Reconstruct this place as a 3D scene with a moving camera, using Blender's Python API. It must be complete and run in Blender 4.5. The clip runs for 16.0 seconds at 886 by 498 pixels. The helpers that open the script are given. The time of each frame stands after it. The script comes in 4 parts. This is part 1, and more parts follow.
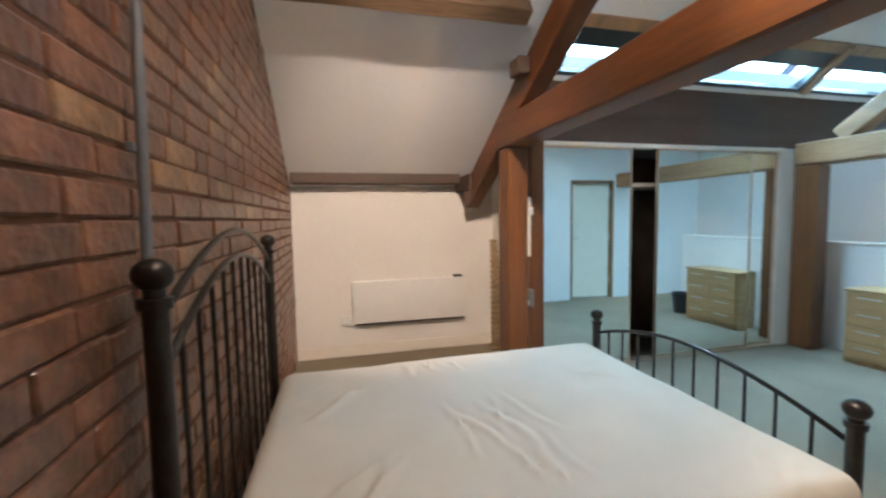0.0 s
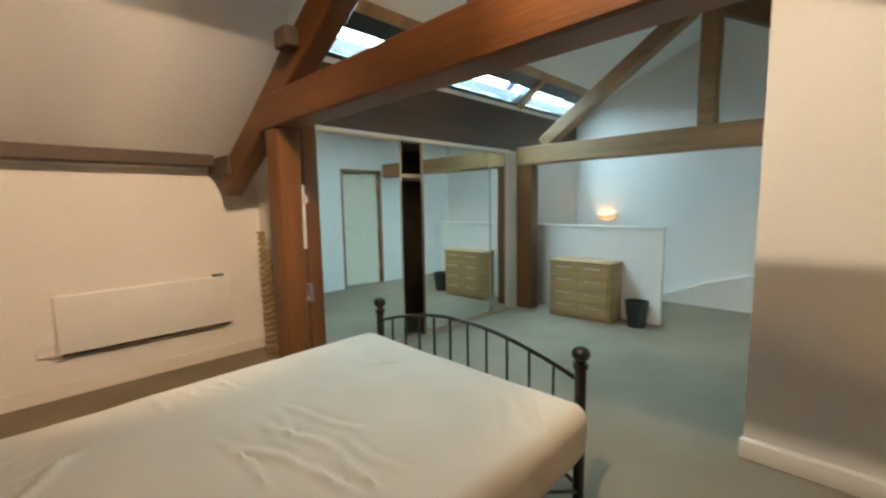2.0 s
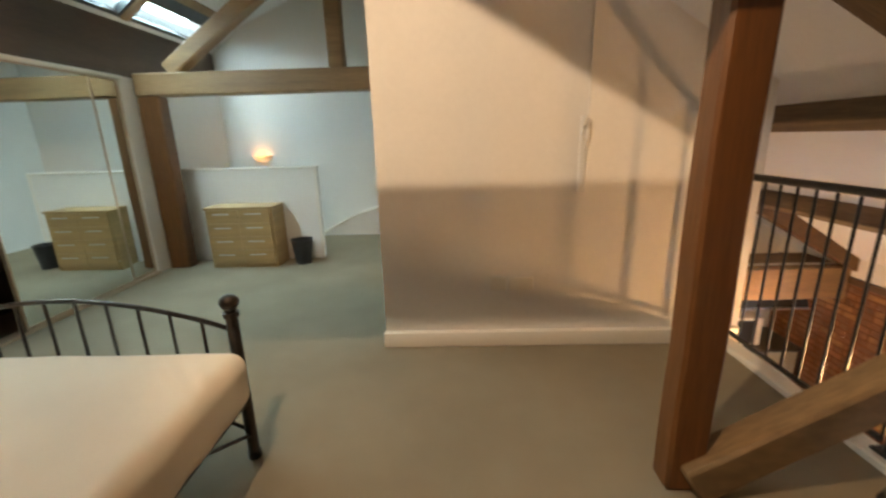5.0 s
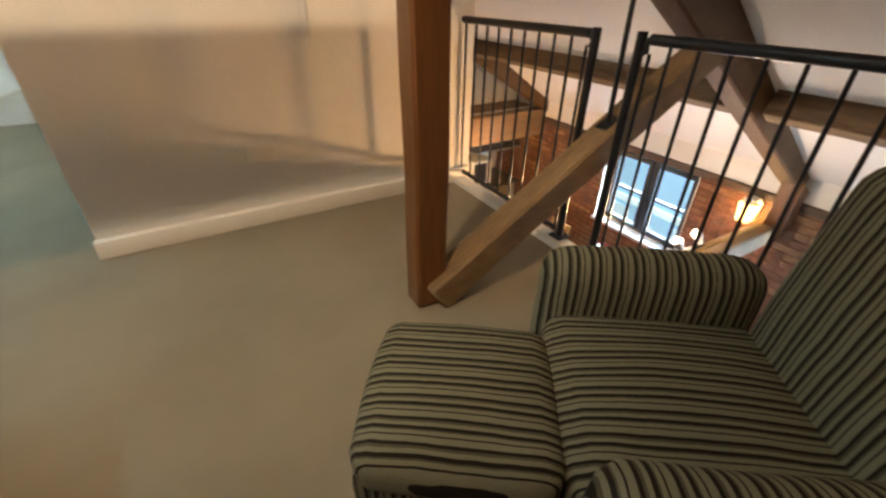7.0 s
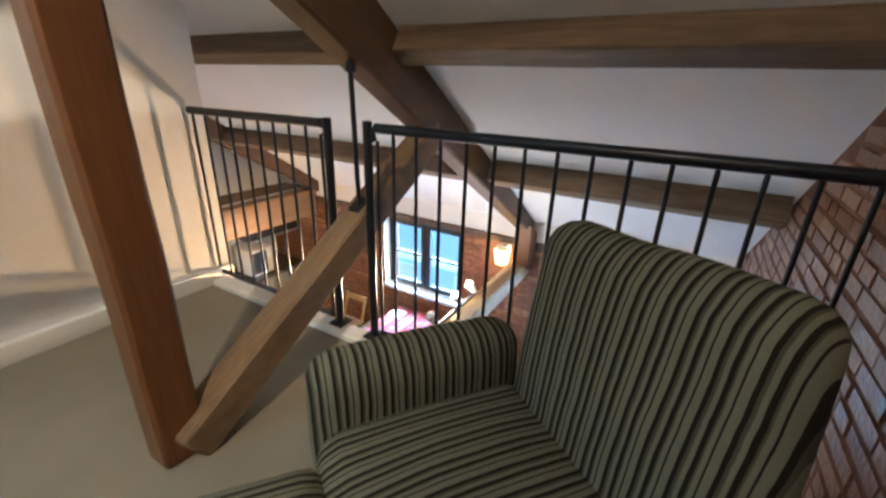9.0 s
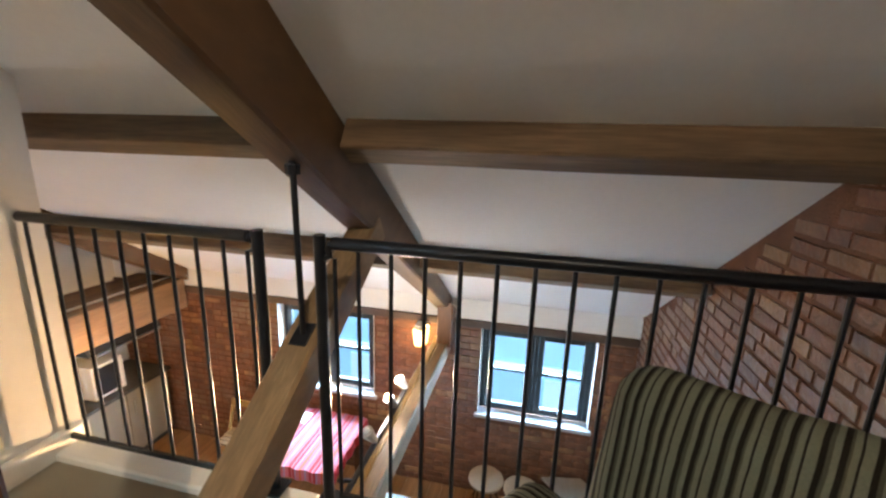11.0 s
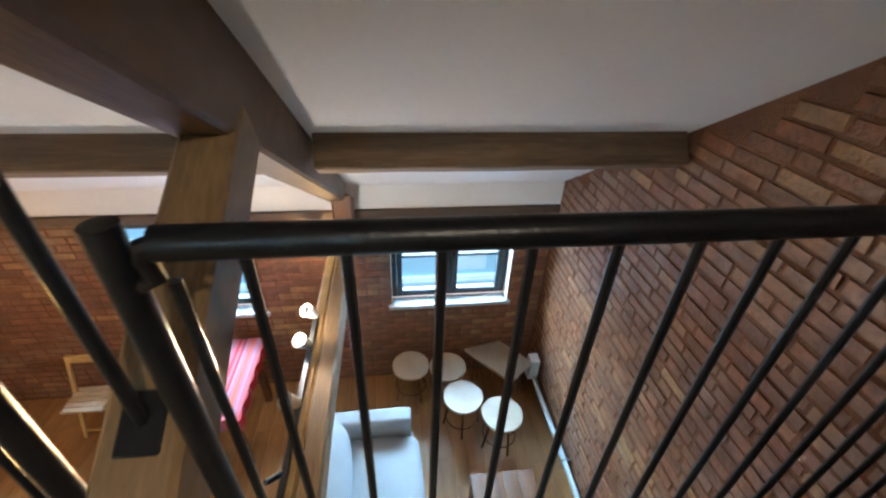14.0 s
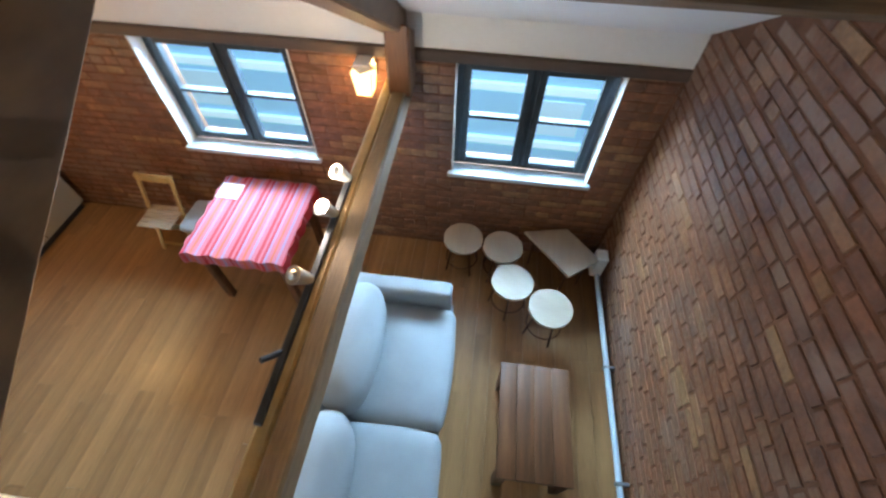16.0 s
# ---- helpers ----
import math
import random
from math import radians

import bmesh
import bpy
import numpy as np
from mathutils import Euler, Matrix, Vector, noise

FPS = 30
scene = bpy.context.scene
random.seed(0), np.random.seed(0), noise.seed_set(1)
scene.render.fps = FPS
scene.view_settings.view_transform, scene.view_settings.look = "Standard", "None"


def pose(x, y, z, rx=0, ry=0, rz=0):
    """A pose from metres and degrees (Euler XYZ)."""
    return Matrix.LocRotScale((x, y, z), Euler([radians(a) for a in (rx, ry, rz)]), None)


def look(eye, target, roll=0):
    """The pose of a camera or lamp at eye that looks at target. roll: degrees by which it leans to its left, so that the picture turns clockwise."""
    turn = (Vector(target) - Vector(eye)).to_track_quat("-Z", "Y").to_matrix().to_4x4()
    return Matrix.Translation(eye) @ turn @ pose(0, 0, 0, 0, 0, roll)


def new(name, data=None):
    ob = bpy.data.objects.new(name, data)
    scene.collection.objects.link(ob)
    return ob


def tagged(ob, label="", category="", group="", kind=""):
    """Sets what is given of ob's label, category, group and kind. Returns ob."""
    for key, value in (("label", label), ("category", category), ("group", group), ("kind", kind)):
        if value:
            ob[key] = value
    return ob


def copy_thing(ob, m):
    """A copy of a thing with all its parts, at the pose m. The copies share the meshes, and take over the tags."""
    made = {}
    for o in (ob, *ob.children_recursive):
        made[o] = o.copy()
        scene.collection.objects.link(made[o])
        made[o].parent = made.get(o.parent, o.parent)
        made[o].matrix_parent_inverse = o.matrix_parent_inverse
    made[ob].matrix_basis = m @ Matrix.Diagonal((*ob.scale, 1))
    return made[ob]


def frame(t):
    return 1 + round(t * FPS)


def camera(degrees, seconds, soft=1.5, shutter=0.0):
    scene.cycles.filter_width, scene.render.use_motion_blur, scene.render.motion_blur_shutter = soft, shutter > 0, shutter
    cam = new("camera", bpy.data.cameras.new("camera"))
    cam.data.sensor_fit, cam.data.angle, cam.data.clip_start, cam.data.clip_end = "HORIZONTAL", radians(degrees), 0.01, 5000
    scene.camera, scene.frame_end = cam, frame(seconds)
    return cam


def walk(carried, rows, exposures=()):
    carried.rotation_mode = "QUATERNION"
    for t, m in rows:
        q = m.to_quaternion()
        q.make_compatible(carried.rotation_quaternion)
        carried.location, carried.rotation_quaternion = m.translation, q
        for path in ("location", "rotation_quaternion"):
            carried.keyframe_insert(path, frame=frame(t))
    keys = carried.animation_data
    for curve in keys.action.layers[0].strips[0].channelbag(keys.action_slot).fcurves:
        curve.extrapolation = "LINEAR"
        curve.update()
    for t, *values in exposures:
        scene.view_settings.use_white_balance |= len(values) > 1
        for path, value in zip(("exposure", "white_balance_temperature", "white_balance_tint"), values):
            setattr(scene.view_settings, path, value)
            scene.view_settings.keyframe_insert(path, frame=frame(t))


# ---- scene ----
cam = camera(93.8, 16.0, soft=2.4, shutter=0.4)
PATH = [
    (0, (1.411, 0.42, 1.345), (-0.523, 0.908, 1.196), -1.0),
    (0.5, (1.333, 0.423, 1.351), (-0.483, 1.245, 1.186), -1.4),
    (1, (1.293, 0.422, 1.348), (-0.386, 1.491, 1.153), -1.4),
    (1.5, (1.263, 0.415, 1.355), (-0.282, 1.667, 1.139), -1.1),
    (2, (1.255, 0.42, 1.348), (-0.137, 1.839, 1.126), -1.0),
    (2.5, (1.26, 0.43, 1.339), (0.072, 2.021, 1.105), -0.6),
    (3, (1.27, 0.442, 1.334), (0.309, 2.179, 1.093), -0.5),
    (3.5, (1.292, 0.455, 1.335), (0.567, 2.3, 1.066), -0.7),
    (6, (1.466, 0.517, 1.264), (1.916, 2.292, 0.461), -1.1),
    (6.5, (1.509, 0.523, 1.216), (2.212, 2.133, 0.261), 0.0),
    (7, (1.536, 0.524, 1.203), (2.399, 1.983, 0.143), 0.8),
    (7.5, (1.569, 0.522, 1.19), (2.626, 1.84, 0.12), 1.3),
    (8, (1.615, 0.52, 1.19), (2.869, 1.709, 0.182), 1.6),
    (8.5, (1.683, 0.514, 1.202), (3.16, 1.533, 0.32), 2.0),
    (9, (1.754, 0.524, 1.228), (3.36, 1.457, 0.487), 1.8),
    (9.5, (1.852, 0.564, 1.252), (3.533, 1.49, 0.688), 1.9),
    (12, (2.018, 1.386, 1.396), (3.911, 1.421, 0.749), 1.8),
    (12.5, (2.146, 1.509, 1.36), (3.955, 1.508, 0.506), 0.7),
    (13, (2.292, 1.577, 1.37), (4.099, 1.363, 0.539), 0.7),
    (14, (2.717, 1.4, 1.298), (4.375, 1.168, 0.205), 2.3),
    (14.5, (2.875, 1.366, 1.281), (4.499, 1.176, 0.128), 1.5),
    (15, (3.064, 1.334, 1.246), (4.566, 1.127, -0.060), 3.1),
    (15.5, (3.165, 1.249, 1.133), (4.452, 1.199, -0.397), 2.1),
    (16, (3.165, 1.225, 1.082), (4.349, 1.349, -0.525), 1.6),
]
walk(cam, [(t, look(eye, target, roll)) for t, eye, target, roll in PATH],
     [(0.0, 0.12, 5900, 15), (1.0, 0.02, 6800, 12), (2.5, -0.18, 7300, 14), (6.0, -0.15, 8900, 20), (7.5, 0.05, 7400, 14), (9.0, 0.17, 6000, 10), (12.0, 0.12, 6700, 10), (13.0, 0.03, 6500, 10), (16.0, -0.35, 6500, 10)])

# ---------------------------------------------------------------- world and light
world = bpy.data.worlds.new("world")
scene.world = world
world.use_nodes = True
wn = world.node_tree
sky = wn.nodes.new("ShaderNodeTexSky")
sky.sky_type, sky.sun_disc = "NISHITA", False
sky.sun_elevation, sky.sun_rotation = radians(38), radians(200)
wn.links.new(sky.outputs[0], wn.nodes["Background"].inputs[0])
wn.nodes["Background"].inputs[1].default_value = 0.12


def lamp(name, kind, m, energy, color, size=0.1, size_y=None):
    data = bpy.data.lights.new(name, kind)
    data.energy, data.color = energy, color
    if kind == "AREA":
        data.shape, data.size, data.size_y = "RECTANGLE", size, size_y or size
    elif kind == "SUN":
        data.angle = radians(size)
    else:
        data.shadow_soft_size = size
    ob = new(name, data)
    ob.matrix_world = m
    return ob


SKY_BLUE = (0.44, 0.78, 1.0)
lamp("sun", "SUN", look((0, 0, 10), (3.0, 4.0, 0)), 0.5, (1.0, 0.96, 0.9), 12)
# daylight standing just outside the rooflight panes
for y0, y1 in ((2.2, 3.38), (3.52, 4.74), (4.88, 6.06)):
    lamp("rooflight_daylight", "AREA", look((-1.78, (y0 + y1) / 2, 2.80), (-1.78 + 0.754, (y0 + y1) / 2, 1.80)), 105, SKY_BLUE, y1 - y0, 0.42)
# sky light above the street, falling through the two windows
lamp("street_daylight", "AREA", look((6.9, 2.0, -0.25), (5.2, 1.9, -0.8)), 2250, (0.44, 0.71, 1.0), 5.2, 0.9)


def spot(name, at, aim, energy, color, cone, blend, size=0.03):
    d = lamp(name, "SPOT", look(at, aim), energy, color, size).data
    d.spot_size, d.spot_blend = radians(cone), blend


# lamps of the place
lamp("sconce_bulb", "POINT", pose(-1.262, 6.33, 1.15), 0.9, (1.0, 0.52, 0.16), 0.02)
# unseen lamp hung near the ridge, set by its shadows: an open bulb and a head towards the partition
lamp("ridge_lamp_bulb", "POINT", pose(0.70, 0.75, 2.93), 42, (1.0, 0.85, 0.66), 0.03)
spot("ridge_head_north", (0.71, 0.76, 2.93), (1.9, 2.985, 0.7), 165, (1.0, 0.85, 0.66), 84, 0.6, 0.03)
# extra spot added to brighten the low west wall, no known source
spot("ridge_fill_west", (0.69, 0.76, 2.93), (-2.7, 1.0, 0.6), 330, (1.0, 0.74, 0.50), 58, 0.7, 0.03)
lamp("lantern_bulb", "POINT", pose(5.605, 2.03, -0.46), 9, (1.0, 0.68, 0.32), 0.03)
lamp("kitchen_light", "POINT", pose(4.5, 4.55, -0.75), 27, (1.0, 0.58, 0.20), 0.08)
# open bulbs of the track and the heads that throw light back over the mezzanine
lamp("track_bulb", "POINT", pose(4.63, 1.96, -0.33), 5, (1.0, 0.84, 0.64), 0.03)
lamp("track_bulb", "POINT", pose(4.40, 1.96, -0.33), 24, (1.0, 0.88, 0.76), 0.03)
spot("spot_bulb", (4.38, 1.95, -0.34), (1.6, 2.7, 0.40), 175, (1.0, 0.60, 0.26), 80, 0.6)
spot("spot_bulb", (4.62, 1.96, -0.34), (-2.7, 1.0, 1.0), 100, (1.0, 0.66, 0.32), 70, 0.6)

# ---------------------------------------------------------------- materials


def mat(name, color, rough=0.6, metal=0.0, vary=0.12, scale=6.0, bump=0.15, bump_scale=60.0, stretch=(1, 1, 1), spec=0.5, rnd=0.0, patch=None, odd=None):
    m = bpy.data.materials.new(name)
    m.use_nodes = True
    nt = m.node_tree
    b = nt.nodes["Principled BSDF"]
    b.inputs["Roughness"].default_value, b.inputs["Metallic"].default_value = rough, metal
    b.inputs["Specular IOR Level"].default_value = spec
    co = nt.nodes.new("ShaderNodeTexCoord")
    mp = nt.nodes.new("ShaderNodeMapping")
    mp.inputs["Scale"].default_value = stretch
    nt.links.new(co.outputs["Object"], mp.inputs[0])

    def noise_tex(s, detail=4):
        n = nt.nodes.new("ShaderNodeTexNoise")
        n.inputs["Scale"].default_value, n.inputs["Detail"].default_value = s, detail
        nt.links.new(mp.outputs[0], n.inputs["Vector"])
        return n
    n1, n2 = noise_tex(scale), noise_tex(bump_scale, 3)
    ramp = nt.nodes.new("ShaderNodeMapRange")
    ramp.inputs[1].default_value, ramp.inputs[2].default_value = 0.3, 0.7
    ramp.inputs[3].default_value, ramp.inputs[4].default_value = 1 - vary, 1 + vary
    nt.links.new(n1.outputs[0], ramp.inputs[0])
    ramp2 = nt.nodes.new("ShaderNodeMapRange")
    ramp2.inputs[1].default_value, ramp2.inputs[2].default_value = 0.3, 0.7
    ramp2.inputs[3].default_value, ramp2.inputs[4].default_value = 1 - vary * 0.5, 1 + vary * 0.5
    nt.links.new(n2.outputs[0], ramp2.inputs[0])
    mul = nt.nodes.new("ShaderNodeMath")
    mul.operation = "MULTIPLY"
    nt.links.new(ramp.outputs[0], mul.inputs[0])
    nt.links.new(ramp2.outputs[0], mul.inputs[1])
    last = mul.outputs[0]
    if rnd:
        info = nt.nodes.new("ShaderNodeObjectInfo")
        geo = nt.nodes.new("ShaderNodeNewGeometry")
        add = nt.nodes.new("ShaderNodeMath")
        add.operation = "ADD"
        nt.links.new(info.outputs["Random"], add.inputs[0])
        nt.links.new(geo.outputs["Random Per Island"], add.inputs[1])
        fr = nt.nodes.new("ShaderNodeMath")
        fr.operation = "FRACT"
        nt.links.new(add.outputs[0], fr.inputs[0])
        r3 = nt.nodes.new("ShaderNodeMapRange")
        r3.inputs[3].default_value, r3.inputs[4].default_value = 1 - rnd, 1 + rnd
        nt.links.new(fr.outputs[0], r3.inputs[0])
        m2 = nt.nodes.new("ShaderNodeMath")
        m2.operation = "MULTIPLY"
        nt.links.new(last, m2.inputs[0])
        nt.links.new(r3.outputs[0], m2.inputs[1])
        last = m2.outputs[0]
    mix = nt.nodes.new("ShaderNodeVectorMath")
    mix.operation = "SCALE"
    rgb = nt.nodes.new("ShaderNodeRGB")
    rgb.outputs[0].default_value = (*color, 1)
    nt.links.new(rgb.outputs[0], mix.inputs[0])
    nt.links.new(last, mix.inputs["Scale"])
    out = mix.outputs[0]
    if odd:
        o1 = nt.nodes.new("ShaderNodeMath")
        o1.operation = "MULTIPLY"
        o1.inputs[1].default_value = 17.3
        nt.links.new(fr.outputs[0], o1.inputs[0])
        o2 = nt.nodes.new("ShaderNodeMath")
        o2.operation = "FRACT"
        nt.links.new(o1.outputs[0], o2.inputs[0])
        o3 = nt.nodes.new("ShaderNodeMapRange")
        o3.inputs[1].default_value, o3.inputs[2].default_value, o3.inputs[4].default_value = 0.80, 1.0, 0.85
        nt.links.new(o2.outputs[0], o3.inputs[0])
        om = nt.nodes.new("ShaderNodeMix")
        om.data_type = "RGBA"
        nt.links.new(o3.outputs[0], om.inputs[0])
        nt.links.new(out, om.inputs[6])
        os = nt.nodes.new("ShaderNodeVectorMath")
        os.operation = "SCALE"
        os.inputs[0].default_value = odd
        nt.links.new(mul.outputs[0], os.inputs["Scale"])
        nt.links.new(os.outputs[0], om.inputs[7])
        out = om.outputs[2]
    if patch:
        n4 = nt.nodes.new("ShaderNodeTexNoise")
        n4.inputs["Scale"].default_value, n4.inputs["Detail"].default_value = 2.6, 6
        nt.links.new(co.outputs["Object"], n4.inputs["Vector"])
        pr = nt.nodes.new("ShaderNodeMapRange")
        pr.inputs[1].default_value, pr.inputs[2].default_value = 0.53, 0.66
        nt.links.new(n4.outputs[0], pr.inputs[0])
        pm = nt.nodes.new("ShaderNodeMix")
        pm.data_type = "RGBA"
        pm.inputs[7].default_value = (*patch, 1)
        nt.links.new(pr.outputs[0], pm.inputs[0])
        nt.links.new(out, pm.inputs[6])
        out = pm.outputs[2]
    nt.links.new(out, b.inputs["Base Color"])
    if bump:
        bp = nt.nodes.new("ShaderNodeBump")
        bp.inputs["Strength"].default_value, bp.inputs["Distance"].default_value = bump, 0.01
        nt.links.new(n2.outputs[0], bp.inputs["Height"])
        nt.links.new(bp.outputs[0], b.inputs["Normal"])
    return m


def stripes(name, axis, cols, period, wobble=0.004):
    """Woven stripes that vary along one object axis."""
    m = bpy.data.materials.new(name)
    m.use_nodes = True
    nt = m.node_tree
    b = nt.nodes["Principled BSDF"]
    b.inputs["Roughness"].default_value = 0.9
    b.inputs["Specular IOR Level"].default_value = 0.2
    co = nt.nodes.new("ShaderNodeTexCoord")
    sep = nt.nodes.new("ShaderNodeSeparateXYZ")
    nz = nt.nodes.new("ShaderNodeTexNoise")
    nz.inputs["Scale"].default_value = 9
    nt.links.new(co.outputs["Object"], nz.inputs["Vector"])
    nt.links.new(co.outputs["Object"], sep.inputs[0])
    a = nt.nodes.new("ShaderNodeMath")
    a.operation = "MULTIPLY_ADD"
    nt.links.new(nz.outputs[0], a.inputs[0])
    a.inputs[1].default_value = wobble * 2
    nt.links.new(sep.outputs[axis], a.inputs[2])
    d = nt.nodes.new("ShaderNodeMath")
    d.operation = "DIVIDE"
    nt.links.new(a.outputs[0], d.inputs[0])
    d.inputs[1].default_value = period
    f = nt.nodes.new("ShaderNodeMath")
    f.operation = "FRACT"
    nt.links.new(d.outputs[0], f.inputs[0])
    r = nt.nodes.new("ShaderNodeValToRGB")
    r.color_ramp.interpolation = "CONSTANT"
    for i, (p, c) in enumerate(cols):
        e = r.color_ramp.elements[i] if i < 2 else r.color_ramp.elements.new(p)
        e.position, e.color = p, (*c, 1)
    nt.links.new(f.outputs[0], r.inputs[0])
    weave = nt.nodes.new("ShaderNodeTexNoise")
    weave.inputs["Scale"].default_value = 260
    nt.links.new(co.outputs["Object"], weave.inputs["Vector"])
    mr = nt.nodes.new("ShaderNodeMapRange")
    mr.inputs[3].default_value, mr.inputs[4].default_value = 0.75, 1.25
    nt.links.new(weave.outputs[0], mr.inputs[0])
    sc = nt.nodes.new("ShaderNodeVectorMath")
    sc.operation = "SCALE"
    nt.links.new(r.outputs[0], sc.inputs[0])
    nt.links.new(mr.outputs[0], sc.inputs["Scale"])
    nt.links.new(sc.outputs[0], b.inputs["Base Color"])
    bp = nt.nodes.new("ShaderNodeBump")
    bp.inputs["Strength"].default_value, bp.inputs["Distance"].default_value = 0.25, 0.004
    nt.links.new(weave.outputs[0], bp.inputs["Height"])
    nt.links.new(bp.outputs[0], b.inputs["Normal"])
    return m


def glow(name, color, strength):
    m = bpy.data.materials.new(name)
    m.use_nodes = True
    b = m.node_tree.nodes["Principled BSDF"]
    b.inputs["Base Color"].default_value = (*color, 1)
    b.inputs["Emission Color"].default_value = (*color, 1)
    b.inputs["Emission Strength"].default_value = strength
    return m


def glass(name, color=(1, 1, 1), rough=0.0):
    m = bpy.data.materials.new(name)
    m.use_nodes = True
    b = m.node_tree.nodes["Principled BSDF"]
    b.inputs["Base Color"].default_value = (*color, 1)
    b.inputs["Roughness"].default_value = rough
    b.inputs["Transmission Weight"].default_value = 1
    b.inputs["IOR"].default_value = 1.1
    return m


PLASTER = mat("white_plaster", (0.80, 0.78, 0.74), 0.85, vary=0.03, scale=1.5, bump=0.12, bump_scale=35)
CEIL = mat("ceiling_plaster", (0.78, 0.78, 0.78), 0.9, vary=0.03, scale=1.2, bump=0.08, bump_scale=40)
CARPET = mat("beige_carpet", (0.32, 0.27, 0.195), 1.0, vary=0.10, scale=1.8, bump=0.8, bump_scale=420, spec=0.1)
BRICK = mat("red_brick", (0.165, 0.064, 0.028), 0.32, vary=0.36, scale=9, spec=0.65, bump=0.6, bump_scale=38, rnd=0.21, patch=(0.20, 0.115, 0.075), odd=(0.30, 0.165, 0.07))
MORTAR = mat("sooty_mortar", (0.15, 0.068, 0.036), 0.95, vary=0.3, scale=6, bump=0.6, bump_scale=120)
TIMBER = mat("varnished_timber", (0.145, 0.046, 0.009), 0.45, vary=0.32, scale=2, bump=0.16, bump_scale=28, stretch=(0.25, 3, 3))
TIMBER_V = mat("varnished_timber_upright", (0.135, 0.051, 0.014), 0.45, vary=0.32, scale=2, bump=0.16, bump_scale=28, stretch=(3, 3, 0.25))
TIMBER_Y = mat("old_timber_along_ridge", (0.15, 0.094, 0.050), 0.65, vary=0.45, scale=3, bump=0.2, bump_scale=28, stretch=(3, 0.25, 3))
RAFTER = mat("aged_rafter_timber", (0.105, 0.054, 0.022), 0.55, vary=0.35, scale=2, bump=0.18, bump_scale=28, stretch=(0.3, 3, 0.6))
PALE = mat("pale_timber", (0.27, 0.155, 0.072), 0.55, vary=0.25, scale=3, bump=0.25, bump_scale=30, stretch=(0.25, 3, 3))
STRUT = mat("brown_strut_timber", (0.20, 0.125, 0.060), 0.6, vary=0.35, scale=3, bump=0.25, bump_scale=30, stretch=(0.4, 3, 0.8))
DARKBOARD = mat("dark_fascia_board", (0.080, 0.050, 0.034), 0.6, vary=0.25, scale=2.5, bump=0.15, bump_scale=40, stretch=(3, 0.3, 3))
GLOSS = mat("white_gloss_paint", (0.80, 0.76, 0.68), 0.35, vary=0.03, scale=3, bump=0.05)
IRON = mat("black_iron", (0.012, 0.014, 0.018), 0.30, metal=0.2, vary=0.2, scale=20, bump=0.1, bump_scale=150)
PEWTER = mat("bronzed_bed_metal", (0.05, 0.042, 0.036), 0.3, metal=0.85, vary=0.2, scale=20, bump=0.08, bump_scale=150)
SHEET = mat("cream_sheet", (0.70, 0.62, 0.50), 0.9, vary=0.04, scale=3, bump=0.1, bump_scale=300, spec=0.2)
OAK = mat("oak_veneer", (0.42, 0.26, 0.115), 0.45, vary=0.16, scale=4, bump=0.1, bump_scale=60, stretch=(0.5, 0.5, 5))
STEEL = mat("brushed_steel", (0.6, 0.6, 0.6), 0.3, metal=1.0, vary=0.05, bump=0.05)
MIRROR = mat("mirror_glass", (0.86, 0.93, 0.92), 0.015, metal=1.0, vary=0.0, bump=0)
ALU = mat("champagne_frame", (0.55, 0.42, 0.30), 0.4, metal=0.5, vary=0.05, bump=0.05)
DARKIN = mat("wardrobe_interior", (0.12, 0.085, 0.055), 0.8, vary=0.2)
BOARDS = mat("oak_floorboard", (0.28, 0.145, 0.058), 0.28, vary=0.26, scale=3, bump=0.15, bump_scale=40, stretch=(0.3, 4, 4), rnd=0.16)
SOFA = mat("pale_grey_cloth", (0.30, 0.325, 0.335), 0.95, vary=0.06, scale=5, bump=0.3, bump_scale=350, spec=0.15)
FRAME = mat("dark_window_paint", (0.016, 0.022, 0.026), 0.4, vary=0.2, scale=10, bump=0.1)
BLACK = mat("black_plastic", (0.02, 0.021, 0.023), 0.45, vary=0.1)
BIRCH = mat("birch_ply", (0.38, 0.31, 0.23), 0.45, vary=0.08, scale=4, bump=0.08, stretch=(1, 5, 1))
WHITE_PL = mat("white_plastic", (0.8, 0.8, 0.78), 0.4, vary=0.02, bump=0.03)
PIPE = mat("painted_pipe", (0.50, 0.60, 0.66), 0.35, vary=0.05, bump=0.05)
GREYPIPE = mat("grey_conduit", (0.22, 0.23, 0.24), 0.4, metal=0.4, vary=0.08, bump=0.05)
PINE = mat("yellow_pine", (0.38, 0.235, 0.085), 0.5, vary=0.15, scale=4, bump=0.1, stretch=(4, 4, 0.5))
TABLEWOOD = mat("dark_table_wood", (0.095, 0.037, 0.014), 0.5, vary=0.4, scale=4, bump=0.12, stretch=(0.4, 5, 5), spec=0.25)
KITCHEN = mat("kitchen_front", (0.30, 0.27, 0.22), 0.4, vary=0.04)
WORKTOP = mat("dark_worktop", (0.05, 0.05, 0.05), 0.3, vary=0.3, scale=40)
DOORPAINT = mat("cream_door_paint", (0.82, 0.76, 0.62), 0.4, vary=0.03, bump=0.05)
WICKER = mat("woven_wicker", (0.48, 0.36, 0.21), 0.8, vary=0.3, scale=25, bump=0.6, bump_scale=90)
SILL = mat("pale_sill_paint", (0.42, 0.45, 0.48), 0.5, vary=0.12, scale=9, bump=0.15)
PANE = glass("window_glass", (0.95, 0.98, 1.0))
SHADE_GLOW = glow("lit_lamp_glass", (1.0, 0.62, 0.25), 6)
